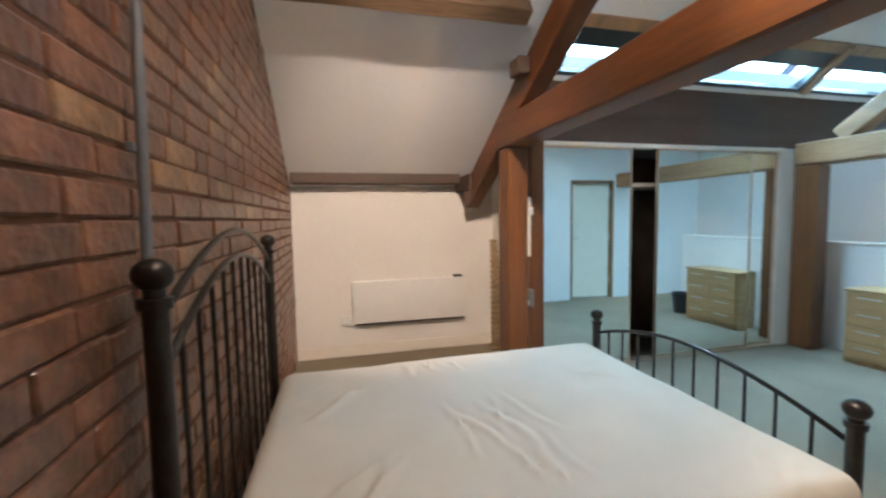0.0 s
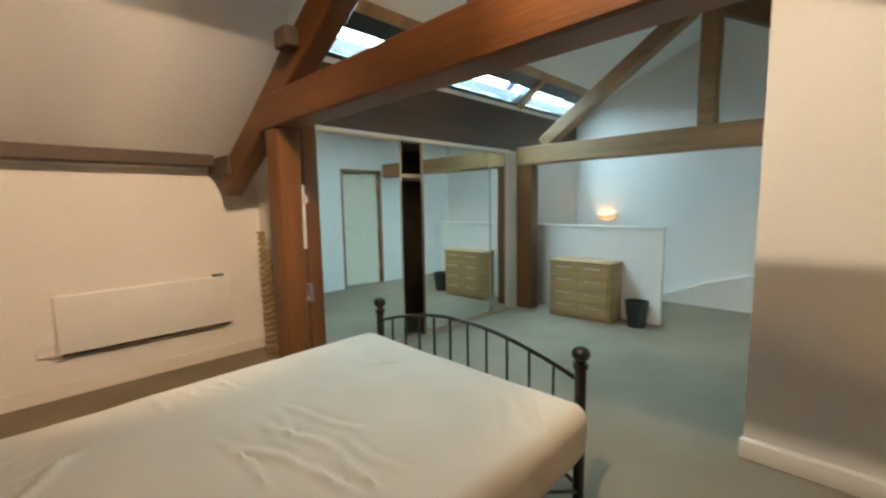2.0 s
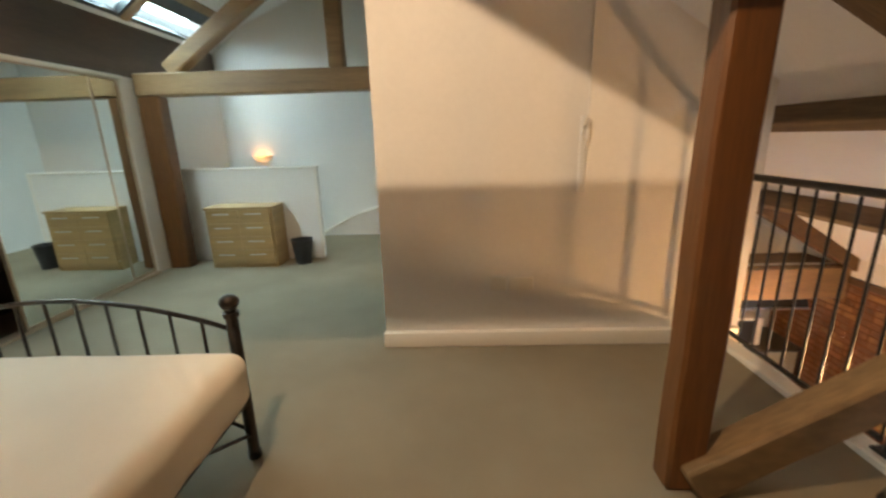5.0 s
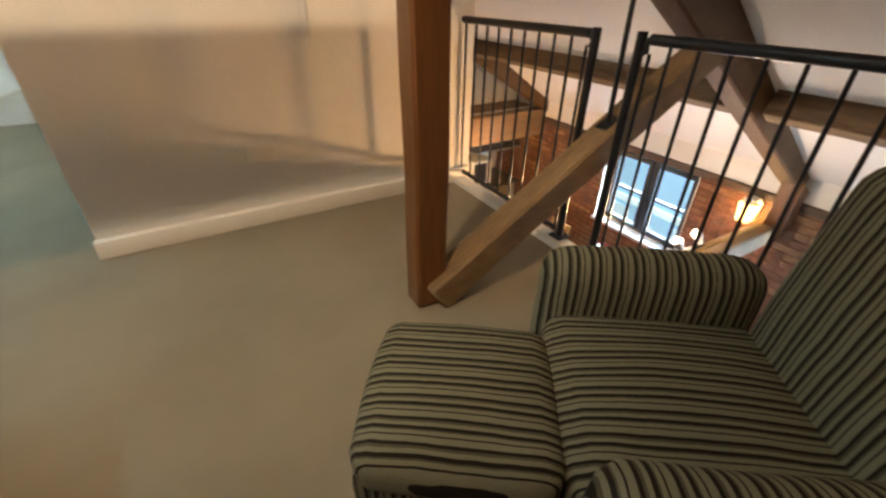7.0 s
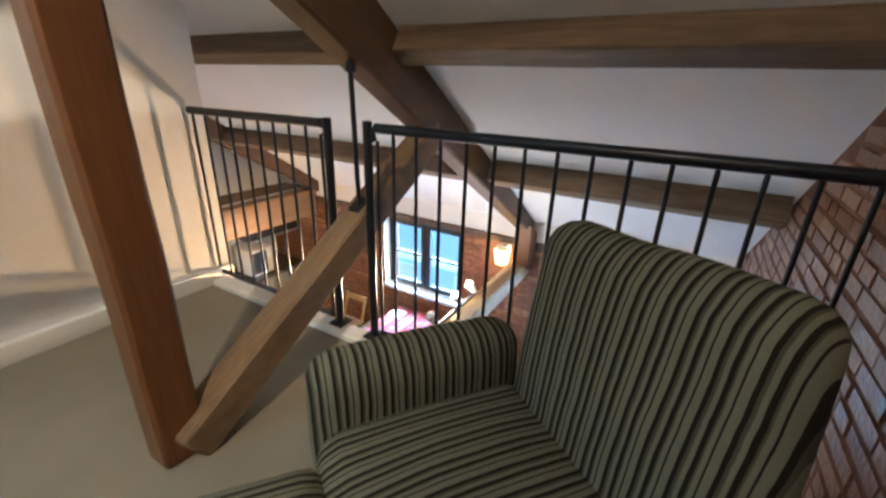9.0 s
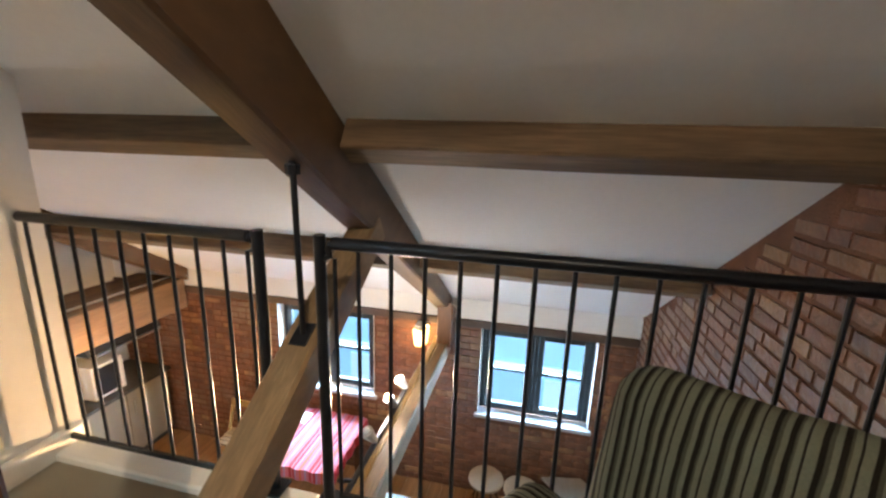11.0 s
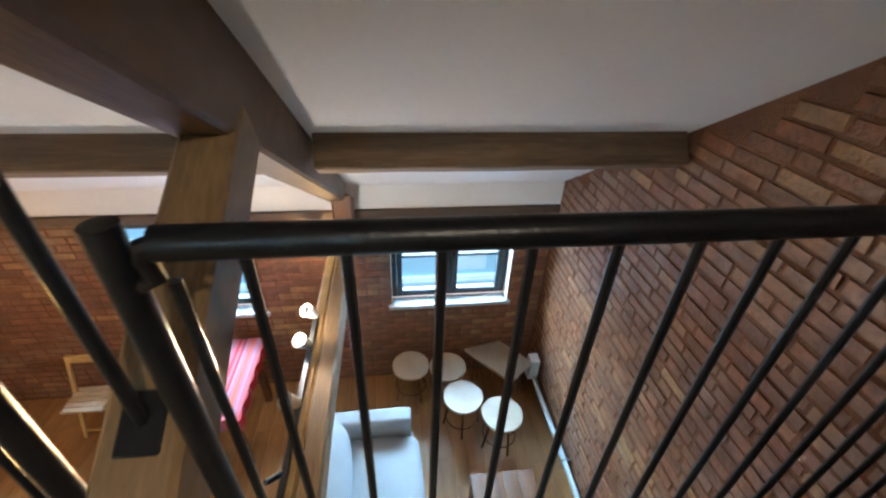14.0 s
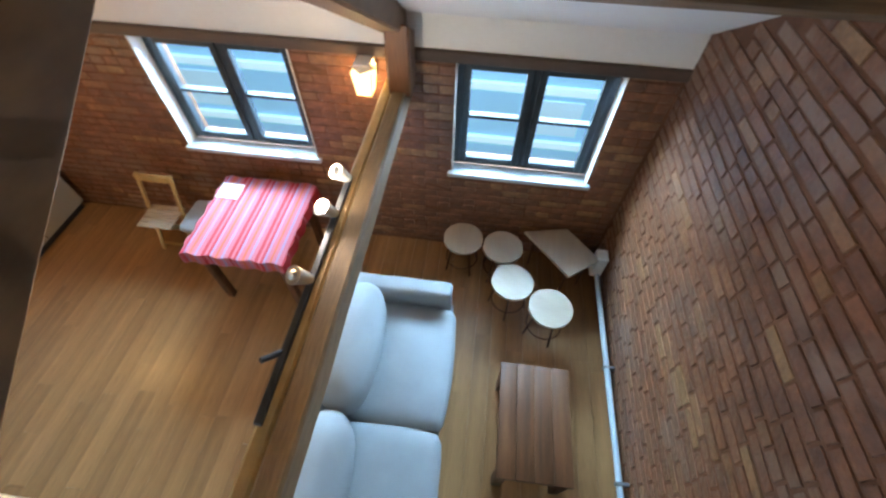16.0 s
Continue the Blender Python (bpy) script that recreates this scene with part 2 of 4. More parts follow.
# emission stands in for the daylight falling on the building opposite
OUTSIDE = glow("glowing_street", (0.25, 0.52, 0.74), 0.75)
OUTSIDE2, OUTSIDE3 = glow("glowing_ledge", (0.52, 0.80, 0.92), 0.95), glow("glowing_panes", (0.40, 0.66, 0.82), 0.8)
GREEN_D, GREEN_L, GREEN_M = (0.014, 0.011, 0.007), (0.165, 0.162, 0.110), (0.070, 0.066, 0.042)
ST = [(0.0, GREEN_D), (0.13, GREEN_L), (0.36, GREEN_D), (0.42, GREEN_L), (0.56, GREEN_M), (0.62, GREEN_D), (0.76, GREEN_L), (0.90, GREEN_M)]
STRIPE_U = stripes("striped_chenille_across", 1, ST, 0.062)
STRIPE_F = stripes("striped_chenille_along", 0, ST, 0.062)
RED, PINK, LILAC, ORANGE = (0.30, 0.022, 0.025), (0.38, 0.10, 0.115), (0.24, 0.17, 0.25), (0.40, 0.085, 0.03)
CLOTH = stripes("striped_tablecloth", 1, [(0, RED), (0.12, PINK), (0.28, LILAC), (0.36, PINK), (0.5, ORANGE), (0.58, PINK), (0.72, LILAC), (0.8, RED), (0.9, PINK)], 0.21, 0.002)

# ---------------------------------------------------------------- mesh helpers


def box(bm, lo, hi, bevel=0.0, seg=1):
    c = [(a + b) / 2 for a, b in zip(lo, hi)]
    s = [abs(b - a) for a, b in zip(lo, hi)]
    r = bmesh.ops.create_cube(bm, size=1, matrix=Matrix.Translation(c) @ Matrix.Diagonal((*s, 1)))
    if bevel:
        es = list({e for v in r["verts"] for e in v.link_edges})
        bmesh.ops.bevel(bm, geom=es, offset=min(bevel, min(s) * 0.49), segments=seg, affect="EDGES", profile=0.5)
    return bm


def rod(bm, a, b, r, r2=None, seg=12):
    a, b = Vector(a), Vector(b)
    d = b - a
    m = Matrix.Translation((a + b) / 2) @ d.to_track_quat("Z", "Y").to_matrix().to_4x4()
    bmesh.ops.create_cone(bm, cap_ends=True, segments=seg, radius1=r, radius2=r if r2 is None else r2, depth=d.length, matrix=m)
    return bm


def ball(bm, c, r, scale=(1, 1, 1), u=14, v=9):
    bmesh.ops.create_uvsphere(bm, u_segments=u, v_segments=v, radius=r, matrix=Matrix.Translation(c) @ Matrix.Diagonal((*scale, 1)))
    return bm


def tube(bm, pts, r, seg=8):
    pts = [Vector(p) for p in pts]
    rings = []
    for i, p in enumerate(pts):
        t = (pts[min(i + 1, len(pts) - 1)] - pts[max(i - 1, 0)]).normalized()
        q = t.to_track_quat("Z", "Y")
        rings.append([bm.verts.new(p + q @ Vector((r * math.cos(k * math.tau / seg), r * math.sin(k * math.tau / seg), 0))) for k in range(seg)])
    for a, b in zip(rings, rings[1:]):
        for k in range(seg):
            bm.faces.new((a[k], a[(k + 1) % seg], b[(k + 1) % seg], b[k]))
    bm.faces.new(rings[0][::-1])
    bm.faces.new(rings[-1])
    return bm


def prism(bm, poly, lo, hi, axis="y"):
    """A flat outline in two axes, drawn out along the third."""
    def at(p, d):
        return {"y": (p[0], d, p[1]), "z": (p[0], p[1], d), "x": (d, p[0], p[1])}[axis]
    a = [bm.verts.new(at(p, lo)) for p in poly]
    b = [bm.verts.new(at(p, hi)) for p in poly]
    bm.faces.new(a)
    bm.faces.new(b[::-1])
    for i in range(len(poly)):
        j = (i + 1) % len(poly)
        bm.faces.new((a[i], b[i], b[j], a[j]))
    return bm


def mesh_of(name, bm, material):
    me = bpy.data.meshes.new(name)
    bm.to_mesh(me)
    bm.free()
    me.materials.append(material)
    return me


def smooth_by_angle(me, angle=40):
    me.polygons.foreach_set("use_smooth", [True] * len(me.polygons))
    me.set_sharp_from_angle(angle=radians(angle))
    return me


def part(name, bm, material, parent, label=""):
    bmesh.ops.recalc_face_normals(bm, faces=bm.faces)
    me = smooth_by_angle(mesh_of(name, bm, material))
    ob = new(name, me)
    up = parent
    off = Vector()
    while up:
        off += up.location
        up = up.parent
    me.transform(Matrix.Translation(-off))
    ob.parent = parent
    if label:
        ob["label"] = label
    return ob


def thing(name, at, label, category, group="", kind=""):
    ob = new(name)
    ob.empty_display_size = 0.1
    ob.location = at
    return tagged(ob, label, category, group, kind)


def single(name, bm, material, label, category, group="", kind="", at=(0, 0, 0)):
    bmesh.ops.recalc_face_normals(bm, faces=bm.faces)
    me = smooth_by_angle(mesh_of(name, bm, material))
    me.transform(Matrix.Translation(-Vector(at)))
    ob = new(name, me)
    ob.location = at
    return tagged(ob, label, category, group, kind)


def bm_box(lo, hi, bevel=0.0, seg=1):
    return box(bmesh.new(), lo, hi, bevel, seg)


# ---------------------------------------------------------------- large structure
K = 0.754              # slope of the raised roof with the rooflights
XW, ZW = -2.71, 1.75   # west knee wall and the spring of that roof
XE = 5.705             # east window wall
RX, RZ = 0.245, 3.50    # ridge
LOW = -2.24            # floor of the room below
YN = 9.3
WX = -1.755             # front of the wardrobe
RLX0, RLX1 = -1.72, -1.36


def zw(x):
    """Underside of the raised west roof, steep up to the rooflights and flatter above them."""
    return ZW + K * (x - XW) if x <= RLX1 else ZW + K * (RLX1 - XW) + (x - RLX1) * 0.42


def zb(x):
    """Underside of the west roof over the bed."""
    return 1.78 + 0.62 * (x + 2.52)


def ze(x):
    """Underside of the east roof."""
    return 0.735 + 0.65 * (4.49 - x)


single("floor_mezzanine", bm_box((-2.9, -0.1, -0.22), (3.06, YN, 0)), CARPET, "beige carpet on the mezzanine floor", "floor", kind="structure")
floor_low = single("floor", bm_box((-2.9, -0.1, LOW - 0.15), (5.9, YN, LOW - 0.02)), MORTAR, "warm oak boarded floor of the room below", "floor", kind="structure")
# brick gable wall: the core, its bricks come last
bm = bmesh.new()
prism(bm, [(-2.9, LOW - 0.1), (5.95, LOW - 0.1), (5.95, ze(5.95)), (RX, RZ + 0.1), (-2.9, zb(-2.9))], -0.3, -0.0022)
wall_south = single("wall_south", bm, MORTAR, "bare red brick gable wall with dark sooty joints", "wall", kind="structure")
# west knee wall
single("wall_west", bm_box((XW - 0.15, 0, 0), (XW, 2.0, zb(XW) + 0.01)), PLASTER, "low white plastered wall under the eaves", "wall", kind="structure")
single("wall_west_back", bm_box((XW - 0.15, 2.0, 0), (XW, YN, ZW + 0.02)), PLASTER, "plastered wall behind the wardrobe", "wall", kind="structure")
# north: panelled low box, wall above it, skewed passage wall, end wall
single("wall_north", bm_box((-2.7, 6.40, 0), (0.93, 6.54, 3.6)), PLASTER, "white plastered end wall with warm lamp glow", "wall", kind="structure")
single("wall_dado", bm_box((-1.76, 5.12, 0), (-0.13, 5.21, 1.03)), PLASTER, "low white half-height wall guarding the stair", "wall", kind="structure")
single("trim_dado_cap", bm_box((-1.76, 5.105, 1.03), (-0.115, 5.225, 1.05), 0.004), GLOSS, "white painted cap of the half-height wall", "trim", kind="structure")
single("trim_dado_edge", bm_box((-0.15, 5.108, 0), (-0.118, 5.12, 1.03), 0.003), GLOSS, "white corner bead of the half-height wall", "trim", kind="structure")
rise = [(-0.55, 0), (0.93, 0), (0.93, 0.46), (0.455, 0.405), (0.0, 0.26)]
single("wall_stair_cheek", prism(bmesh.new(), rise, 6.30, 6.40), PLASTER, "white plastered stair cheek along the end wall", "wall", kind="structure")
single("baseboard_rise", prism(bmesh.new(), [(0.93, 0.46), (0.455, 0.405), (0.0, 0.26), (-0.5, 0.0), (-0.5, 0.04), (0.0, 0.295), (0.45, 0.44), (0.93, 0.50)], 6.29, 6.40), GLOSS, "pale skirting that climbs along the end wall", "baseboard", kind="structure")
single("wall_north_end", bm_box((-2.9, YN, LOW), (5.9, YN + 0.15, 3.95)), PLASTER, "white plastered wall at the end", "wall", kind="structure")
# boxed room on the mezzanine, with a doorway in its west side
PX0, PX1, PY0 = 0.93, 3.20, 2.985
DY0, DY1, DH = 3.98, 4.76, 1.90
bm = bmesh.new()
prism(bm, [(PX0, 0), (PX1, 0), (PX1, ze(PX1) + 0.02), (PX0, ze(PX0) + 0.02)], PY0, PY0 + 0.1)
single("wall_partition", bm, PLASTER, "white plastered partition wall", "wall", kind="structure")
for lo, hi in (((PX0, PY0 + 0.1, 0), (PX0 + 0.1, DY0, 3.36)), ((PX0, DY1, 0), (PX0 + 0.1, YN, 3.36)), ((PX0, DY0, DH), (PX0 + 0.1, DY1, 3.36))):
    single("wall_box_west", bm_box(lo, hi), PLASTER, "white plastered wall beside the doorway", "wall", kind="structure")
bm = bmesh.new()
prism(bm, [(PX1 - 0.1, 0), (PX1, 0), (PX1, ze(PX1) + 0.02), (PX1 - 0.1, ze(PX1 - 0.1) + 0.02)], PY0 + 0.1, YN)
single("wall_box_east", bm, PLASTER, "white plastered wall over the room below", "wall", kind="structure")
single("baseboard_partition", bm_box((PX0 - 0.012, PY0 - 0.045, 0), (PX1, PY0, 0.10), 0.006, 2), GLOSS, "deep cream gloss skirting along the partition", "baseboard", kind="structure")
single("baseboard_west", bm_box((XW, 0, 0), (XW + 0.02, 2.0, 0.11), 0.004), GLOSS, "white skirting below the wall heater", "baseboard", kind="structure")
# edge board of the mezzanine
single("trim_mezzanine_edge", bm_box((3.05, 1.751, -0.24), (3.15, PY0 + 0.1, 0.035), 0.008), GLOSS, "cream painted edge board beside the partition", "trim", kind="structure")
single("trim_mezzanine_edge", bm_box((3.05, 0, -0.24), (3.15, 1.75, 0.035), 0.008), GLOSS, "cream painted edge board of the mezzanine", "trim", kind="structure")
single("wall_under_mezzanine", bm_box((2.2, -0.0, LOW), (2.3, YN, -0.22)), PLASTER, "plastered wall beneath the mezzanine", "wall", kind="structure")

# roof planes
RL = ((2.16, 3.40), (3.50, 4.76), (4.86, 6.10))
YT = 1.72          # the truss where the west roof steps up


def roof_piece(bm, x0, x1, y0, y1, f, thick=0.16):
    e = 1e-4
    prism(bm, [(x0, f(x0 + e)), (x1, f(x1 - e)), (x1, f(x1 - e) + thick), (x0, f(x0 + e) + thick)], y0, y1)


bm = bmesh.new()
roof_piece(bm, -2.9, RX, -0.1, YT, zb)
single("ceiling_over_bed", bm, CEIL, "white sloping ceiling over the bed", "ceiling", kind="structure")
bm = bmesh.new()
roof_piece(bm, -2.9, RLX0, YT, YN + 0.1, zw)
roof_piece(bm, RLX1, RX, YT, YN + 0.1, zw)
ys = [YT] + [v for p in RL for v in p] + [YN + 0.1]
for a, b in zip(ys[::2], ys[1::2]):
    roof_piece(bm, RLX0, RLX1, a, b, zw)
prism(bm, [(-2.4, zb(-2.4)), (RX, zb(RX) - 0.01), (RX, zw(RX) + 0.1), (RLX1, zw(RLX1) + 0.1), (-2.4, zw(-2.4) + 0.1)], YT, YT + 0.03)
single("ceiling_west", bm, CEIL, "white sloping ceiling with a strip of rooflights", "ceiling", kind="structure")
bm = bmesh.new()
roof_piece(bm, RX, 6.05, -0.1, YN + 0.1, ze)
single("ceiling_east", bm, CEIL, "white sloping ceiling over the room below", "ceiling", kind="structure")

# east wall with two windows
WIN = ((0.345, 1.44), (2.57, 3.70))     # clear openings
WZ0, WZ1 = -1.29, -0.33
bm = bmesh.new()
ys = [-0.1, WIN[0][0], WIN[0][1], WIN[1][0], WIN[1][1], YN]
for i in range(0, 6, 2):
    box(bm, (XE + 0.012, ys[i], LOW - 0.1), (XE + 0.32, ys[i + 1], -0.27))
for a, b in WIN:
    box(bm, (XE + 0.012, a, LOW - 0.1), (XE + 0.32, b, WZ0 - 0.03))
    box(bm, (XE + 0.012, a, WZ1), (XE + 0.32, b, -0.27))
wall_east = single("wall_east", bm, MORTAR, "bare red brick wall with two windows", "wall", kind="structure")
single("trim_wall_plate", bm_box((XE - 0.03, 0.0, -0.335), (XE + 0.01, YN, -0.262), 0.006), DARKBOARD, "dark timber plate over the windows", "trim", kind="structure")
single("wall_east_upper", bm_box((XE, -0.1, -0.262), (XE + 0.32, YN, 0.05)), PLASTER, "white plastered strip above the timber plate", "wall", kind="structure")


def window(i, a, b):
    w = thing("window_%d" % i, (XE + 0.14, (a + b) / 2, WZ0), "dark painted timber casement window with four panes", "window", "casement windows", "structure")
    x0, x1 = XE + 0.12, XE + 0.18
    z0, z1 = WZ0 + 0.01, WZ1
    m = (a + b) / 2
    bm = bmesh.new()
    for lo, hi in (((x0, a, z0), (x1, a + 0.05, z1)), ((x0, b - 0.05, z0), (x1, b, z1)), ((x0, a + 0.05, z0), (x1, b - 0.05, z0 + 0.03)),
                   ((x0, a + 0.05, z1 - 0.06), (x1, b - 0.05, z1)), ((x0, m - 0.018, z0 + 0.03), (x1, m + 0.018, z1 - 0.06))):
        box(bm, lo, hi, 0.005)
    part("window_frame", bm, FRAME, w)
    zm = (z0 + z1) / 2 - 0.01
    for c, d in ((a + 0.052, m - 0.020), (m + 0.020, b - 0.052)):
        e, f = z0 + 0.032, z1 - 0.062
        bm = bmesh.new()
        for lo, hi in (((c, e), (c + 0.05, f)), ((d - 0.05, e), (d, f)), ((c + 0.05, e), (d - 0.05, e + 0.045)), ((c + 0.05, f - 0.055), (d - 0.05, f)), ((c + 0.05, zm - 0.013), (d - 0.05, zm + 0.013))):
            box(bm, (x0 - 0.014, lo[0], lo[1]), (x0 + 0.045, hi[0], hi[1]), 0.005)
        cs = part("casement", bm, FRAME, w)
        for g, k in ((e + 0.045, zm - 0.013), (zm + 0.013, f - 0.055)):
            p = part("pane", bm_box((x0 + 0.018, c + 0.05, g), (x0 + 0.023, d - 0.05, k)), PANE, cs)
            p.visible_shadow = False
    part("window_sill", bm_box((XE - 0.03, a - 0.03, WZ0 - 0.03), (XE + 0.12, b + 0.03, WZ0 + 0.01), 0.006), SILL, w, "pale painted sill")
    for y in (a, b):
        s = 0.004 if y == a else -0.004
        part("reveal", bm_box((XE + 0.0, min(y, y + s), WZ0 + 0.01), (XE + 0.12, max(y, y + s), WZ1)), PLASTER, w, "white painted reveal")
    return w


for i, (a, b) in enumerate(WIN):
    window(i + 1, a, b)

# rooflights
NRM = Vector((-K, 0, 1)).normalized()


def on(x, d):
    """A point d metres above the raised west roof plane."""
    p = Vector((x, 0, ZW + K * (x - XW))) + NRM * d
    return (p.x, p.z)


def slab(x0, x1, d0, d1, y0, y1):
    return prism(bmesh.new(), [on(x0, d0), on(x1, d0), on(x1, d1), on(x0, d1)], y0, y1)


for i, (a, b) in enumerate(RL):
    w = thing("rooflight_%d" % (i + 1), (-1.6, (a + b) / 2, zw(-1.6)), "narrow rooflight with dark frame and timber lining", "rooflight", "strip of rooflights", "structure")
    part("side_frame", slab(RLX0, RLX1, -0.01, 0.06, a, a + 0.035), FRAME, w)
    part("side_frame", slab(RLX0, RLX1, -0.01, 0.06, b - 0.035, b), FRAME, w)
    part("blind_cassette", slab(RLX1 - 0.15, RLX1 - 0.03, -0.012, 0.06, a + 0.035, b - 0.035), FRAME, w, "dark blind cassette")
    part("lower_frame", slab(RLX0, RLX0 + 0.03, -0.008, 0.05, a + 0.035, b - 0.035), FRAME, w)
    part("lining", slab(RLX1 - 0.03, RLX1 + 0.045, -0.03, 0.02, a - 0.03, b + 0.03), PALE, w, "varnished timber lining")
    p = part("pane", slab(RLX0 + 0.03, RLX1 - 0.15, 0.03, 0.036, a + 0.035, b - 0.035), PANE, w)
    p.visible_shadow = False
for y in (3.45, 4.81):
    single("rooflight_mullion", slab(RLX0, RLX1 + 0.02, -0.035, 0.0, y - 0.045, y + 0.045), PALE, "varnished timber mullion between rooflights", "mullion", "rooflight mullions", "structure", at=(-1.55, y, zw(-1.55)))


# ---------------------------------------------------------------- roof trusses
def beam(x0, z0, x1, z1, depth, y0, y1, bevel=0.012):
    """A timber in the plane of a truss; (x0,z0)-(x1,z1) is its lower edge."""
    d = Vector((x1 - x0, z1 - z0)).normalized()
    n = Vector((-d.y, d.x))
    if n.y < 0:
        n = -n
    p = [(x0, z0), (x1, z1), (x1 + n.x * depth, z1 + n.y * depth), (x0 + n.x * depth, z0 + n.y * depth)]
    bm = prism(bmesh.new(), p, y0, y1)
    bmesh.ops.recalc_face_normals(bm, faces=bm.faces)
    bmesh.ops.subdivide_edges(bm, edges=[e for e in bm.edges if e.calc_length() > 0.5], cuts=9, use_grid_fill=True)
    bmesh.ops.bevel(bm, geom=[e for e in bm.edges if len(e.link_faces) == 2 and e.calc_face_angle(0) > 0.5], offset=bevel, segments=1, affect="EDGES")
    for v in bm.verts:
        v.co += 0.006 * noise.noise_vector(v.co * 2.3) + 0.002 * noise.noise_vector(v.co * 11)
    return bm


def timber(poly, y0, y1, bevel=0.012):
    """A hewn timber with a given side outline."""
    bm = prism(bmesh.new(), poly, y0, y1)
    bmesh.ops.recalc_face_normals(bm, faces=bm.faces)
    bmesh.ops.subdivide_edges(bm, edges=[e for e in bm.edges if e.calc_length() > 0.5], cuts=11, use_grid_fill=True)
    bmesh.ops.bevel(bm, geom=[e for e in bm.edges if len(e.link_faces) == 2 and e.calc_face_angle(0) > 0.5], offset=bevel, segments=1, affect="EDGES")
    for v in bm.verts:
        v.co += 0.006 * noise.noise_vector(v.co * 2.3) + 0.002 * noise.noise_vector(v.co * 11)
    return bm


def truss(y0, y1, first):
    t = thing("roof_truss", (0.2, (y0 + y1) / 2, 0), "old heavy timber roof truss with collar, posts and struts" if first else "weathered timber roof truss with a king post above its collar", "roof truss", "roof trusses")
    up = TIMBER if first else PALE
    part("collar", beam(-1.62 if first else -1.75, 1.85 if first else 1.79, 2.45, 1.85 if first else 1.79, 0.215, y0, y1), up, t)
    if first:
        part("rafter", beam(-2.45, 1.43, 0.10, 2.79, 0.21, y0 + 0.02, y1 - 0.02), TIMBER, t)
        part("post", beam(-1.40, 0, -1.40, 1.85, 0.18, y0 + 0.01, y1 - 0.01), TIMBER_V, t)
        part("cleat", bm_box((-1.18, y0 - 0.07, 2.24), (-1.04, y0 + 0.02, 2.35), 0.010), DARKBOARD, t)
    else:
        part("rafter", beam(-1.36, 1.96, 0.16, 3.02, 0.15, y0 + 0.01, y1 - 0.01), up, t)
        part("post", beam(-1.53, 0, -1.53, 1.79, 0.22, y0 + 0.01, y1 - 0.01), TIMBER_V, t)
    ry = 1.745 if first else y0
    part("rafter", timber([(0.30, 2.965), (5.70, -0.194), (5.70, ze(5.70) + 0.03), (0.30, ze(0.30) + 0.03)], ry, ry + 0.145), RAFTER, t)
    part("king_post", beam(0.35, 2.06 if first else 2.0, 0.35, 3.05, 0.15, y0 + 0.02, y1 - 0.02), TIMBER_V if first else PALE, t)
    return t


T1 = truss(1.61, 1.79, True)
T2 = truss(4.80, 4.98, False)
part("post", beam(2.31, 0, 2.31, 1.86, 0.145, 1.79, 1.905), TIMBER_V, T1)
part("strut", beam(2.28, -0.017, 3.84, 0.919, 0.15, 1.74, 1.87), STRUT, T1)
# the strut's darker brown puts the south face's shade into the tie beam's colour
part("tie_beam", beam(2.31, -0.62, 5.70, -0.62, 0.16, 1.735, 1.835), STRUT, T1, "lower tie beam with shade put into its brown")
part("heel_block", timber([(5.50, -0.50), (5.70, -0.50), (5.70, -0.15), (5.50, -0.03)], 1.70, 1.85), TIMBER_V, T1)
part("tie_beam", beam(3.262, -0.52, 5.70, -0.52, 0.36, 4.86, 5.0), PALE, T2)
part("strut", beam(3.30, 0.02, 4.20, 0.62, 0.15, 4.82, 4.96), PALE, T2)

# purlins square to the roof slopes
def purlin(x, f, k, depth, width, y0, y1, m):
    n = Vector((k, -1)).normalized()
    s = Vector((1, k)).normalized() * (1 if k < 0 else -1)
    p = Vector((x, f(x) + 0.015))
    pts = [p, p + n * depth, p + n * depth + s * width, p + s * width]
    bm = prism(bmesh.new(), [tuple(v) for v in pts], y0, y1)
    bmesh.ops.recalc_face_normals(bm, faces=bm.faces)
    bmesh.ops.subdivide_edges(bm, edges=[e for e in bm.edges if e.calc_length() > 0.5], cuts=8, use_grid_fill=True)
    bmesh.ops.bevel(bm, geom=[e for e in bm.edges if len(e.link_faces) == 2 and e.calc_face_angle(0) > 0.5], offset=0.008, segments=1, affect="EDGES")
    for v in bm.verts:
        v.co += 0.005 * noise.noise_vector(v.co * 2.0) + 0.002 * noise.noise_vector(v.co * 9)
    single("purlin", bm, m, "weathered timber purlin under the sloping ceiling", "purlin", "purlins", at=(x, (y0 + y1) / 2, f(x)))


purlin(-1.03, zb, 0.62, 0.17, 0.11, 0.02, 1.60, TIMBER_Y)
purlin(4.49, ze, -0.65, 0.165, 0.11, 0.02, 1.725, TIMBER_Y)
purlin(3.39, ze, -0.65, 0.135, 0.11, 0.02, 1.725, TIMBER_Y)
purlin(4.49, ze, -0.65, 0.165, 0.11, 1.865, 5.90, TIMBER_Y)
purlin(3.39, ze, -0.65, 0.135, 0.11, 1.865, 5.90, TIMBER_Y)
single("wall_plate", bm_box((XW, 0.02, 1.675), (-2.53, 1.60, 1.80), 0.01), DARKBOARD, "dark timber wall plate above the heater", "beam", at=(-2.6, 0.8, 1.7))
single("plate_end_block", bm_box((XW, 1.60, 1.60), (-2.26, 1.78, 1.75), 0.012), DARKBOARD, "dark timber block where the rafter lands", "beam", at=(-2.5, 1.7, 1.6))
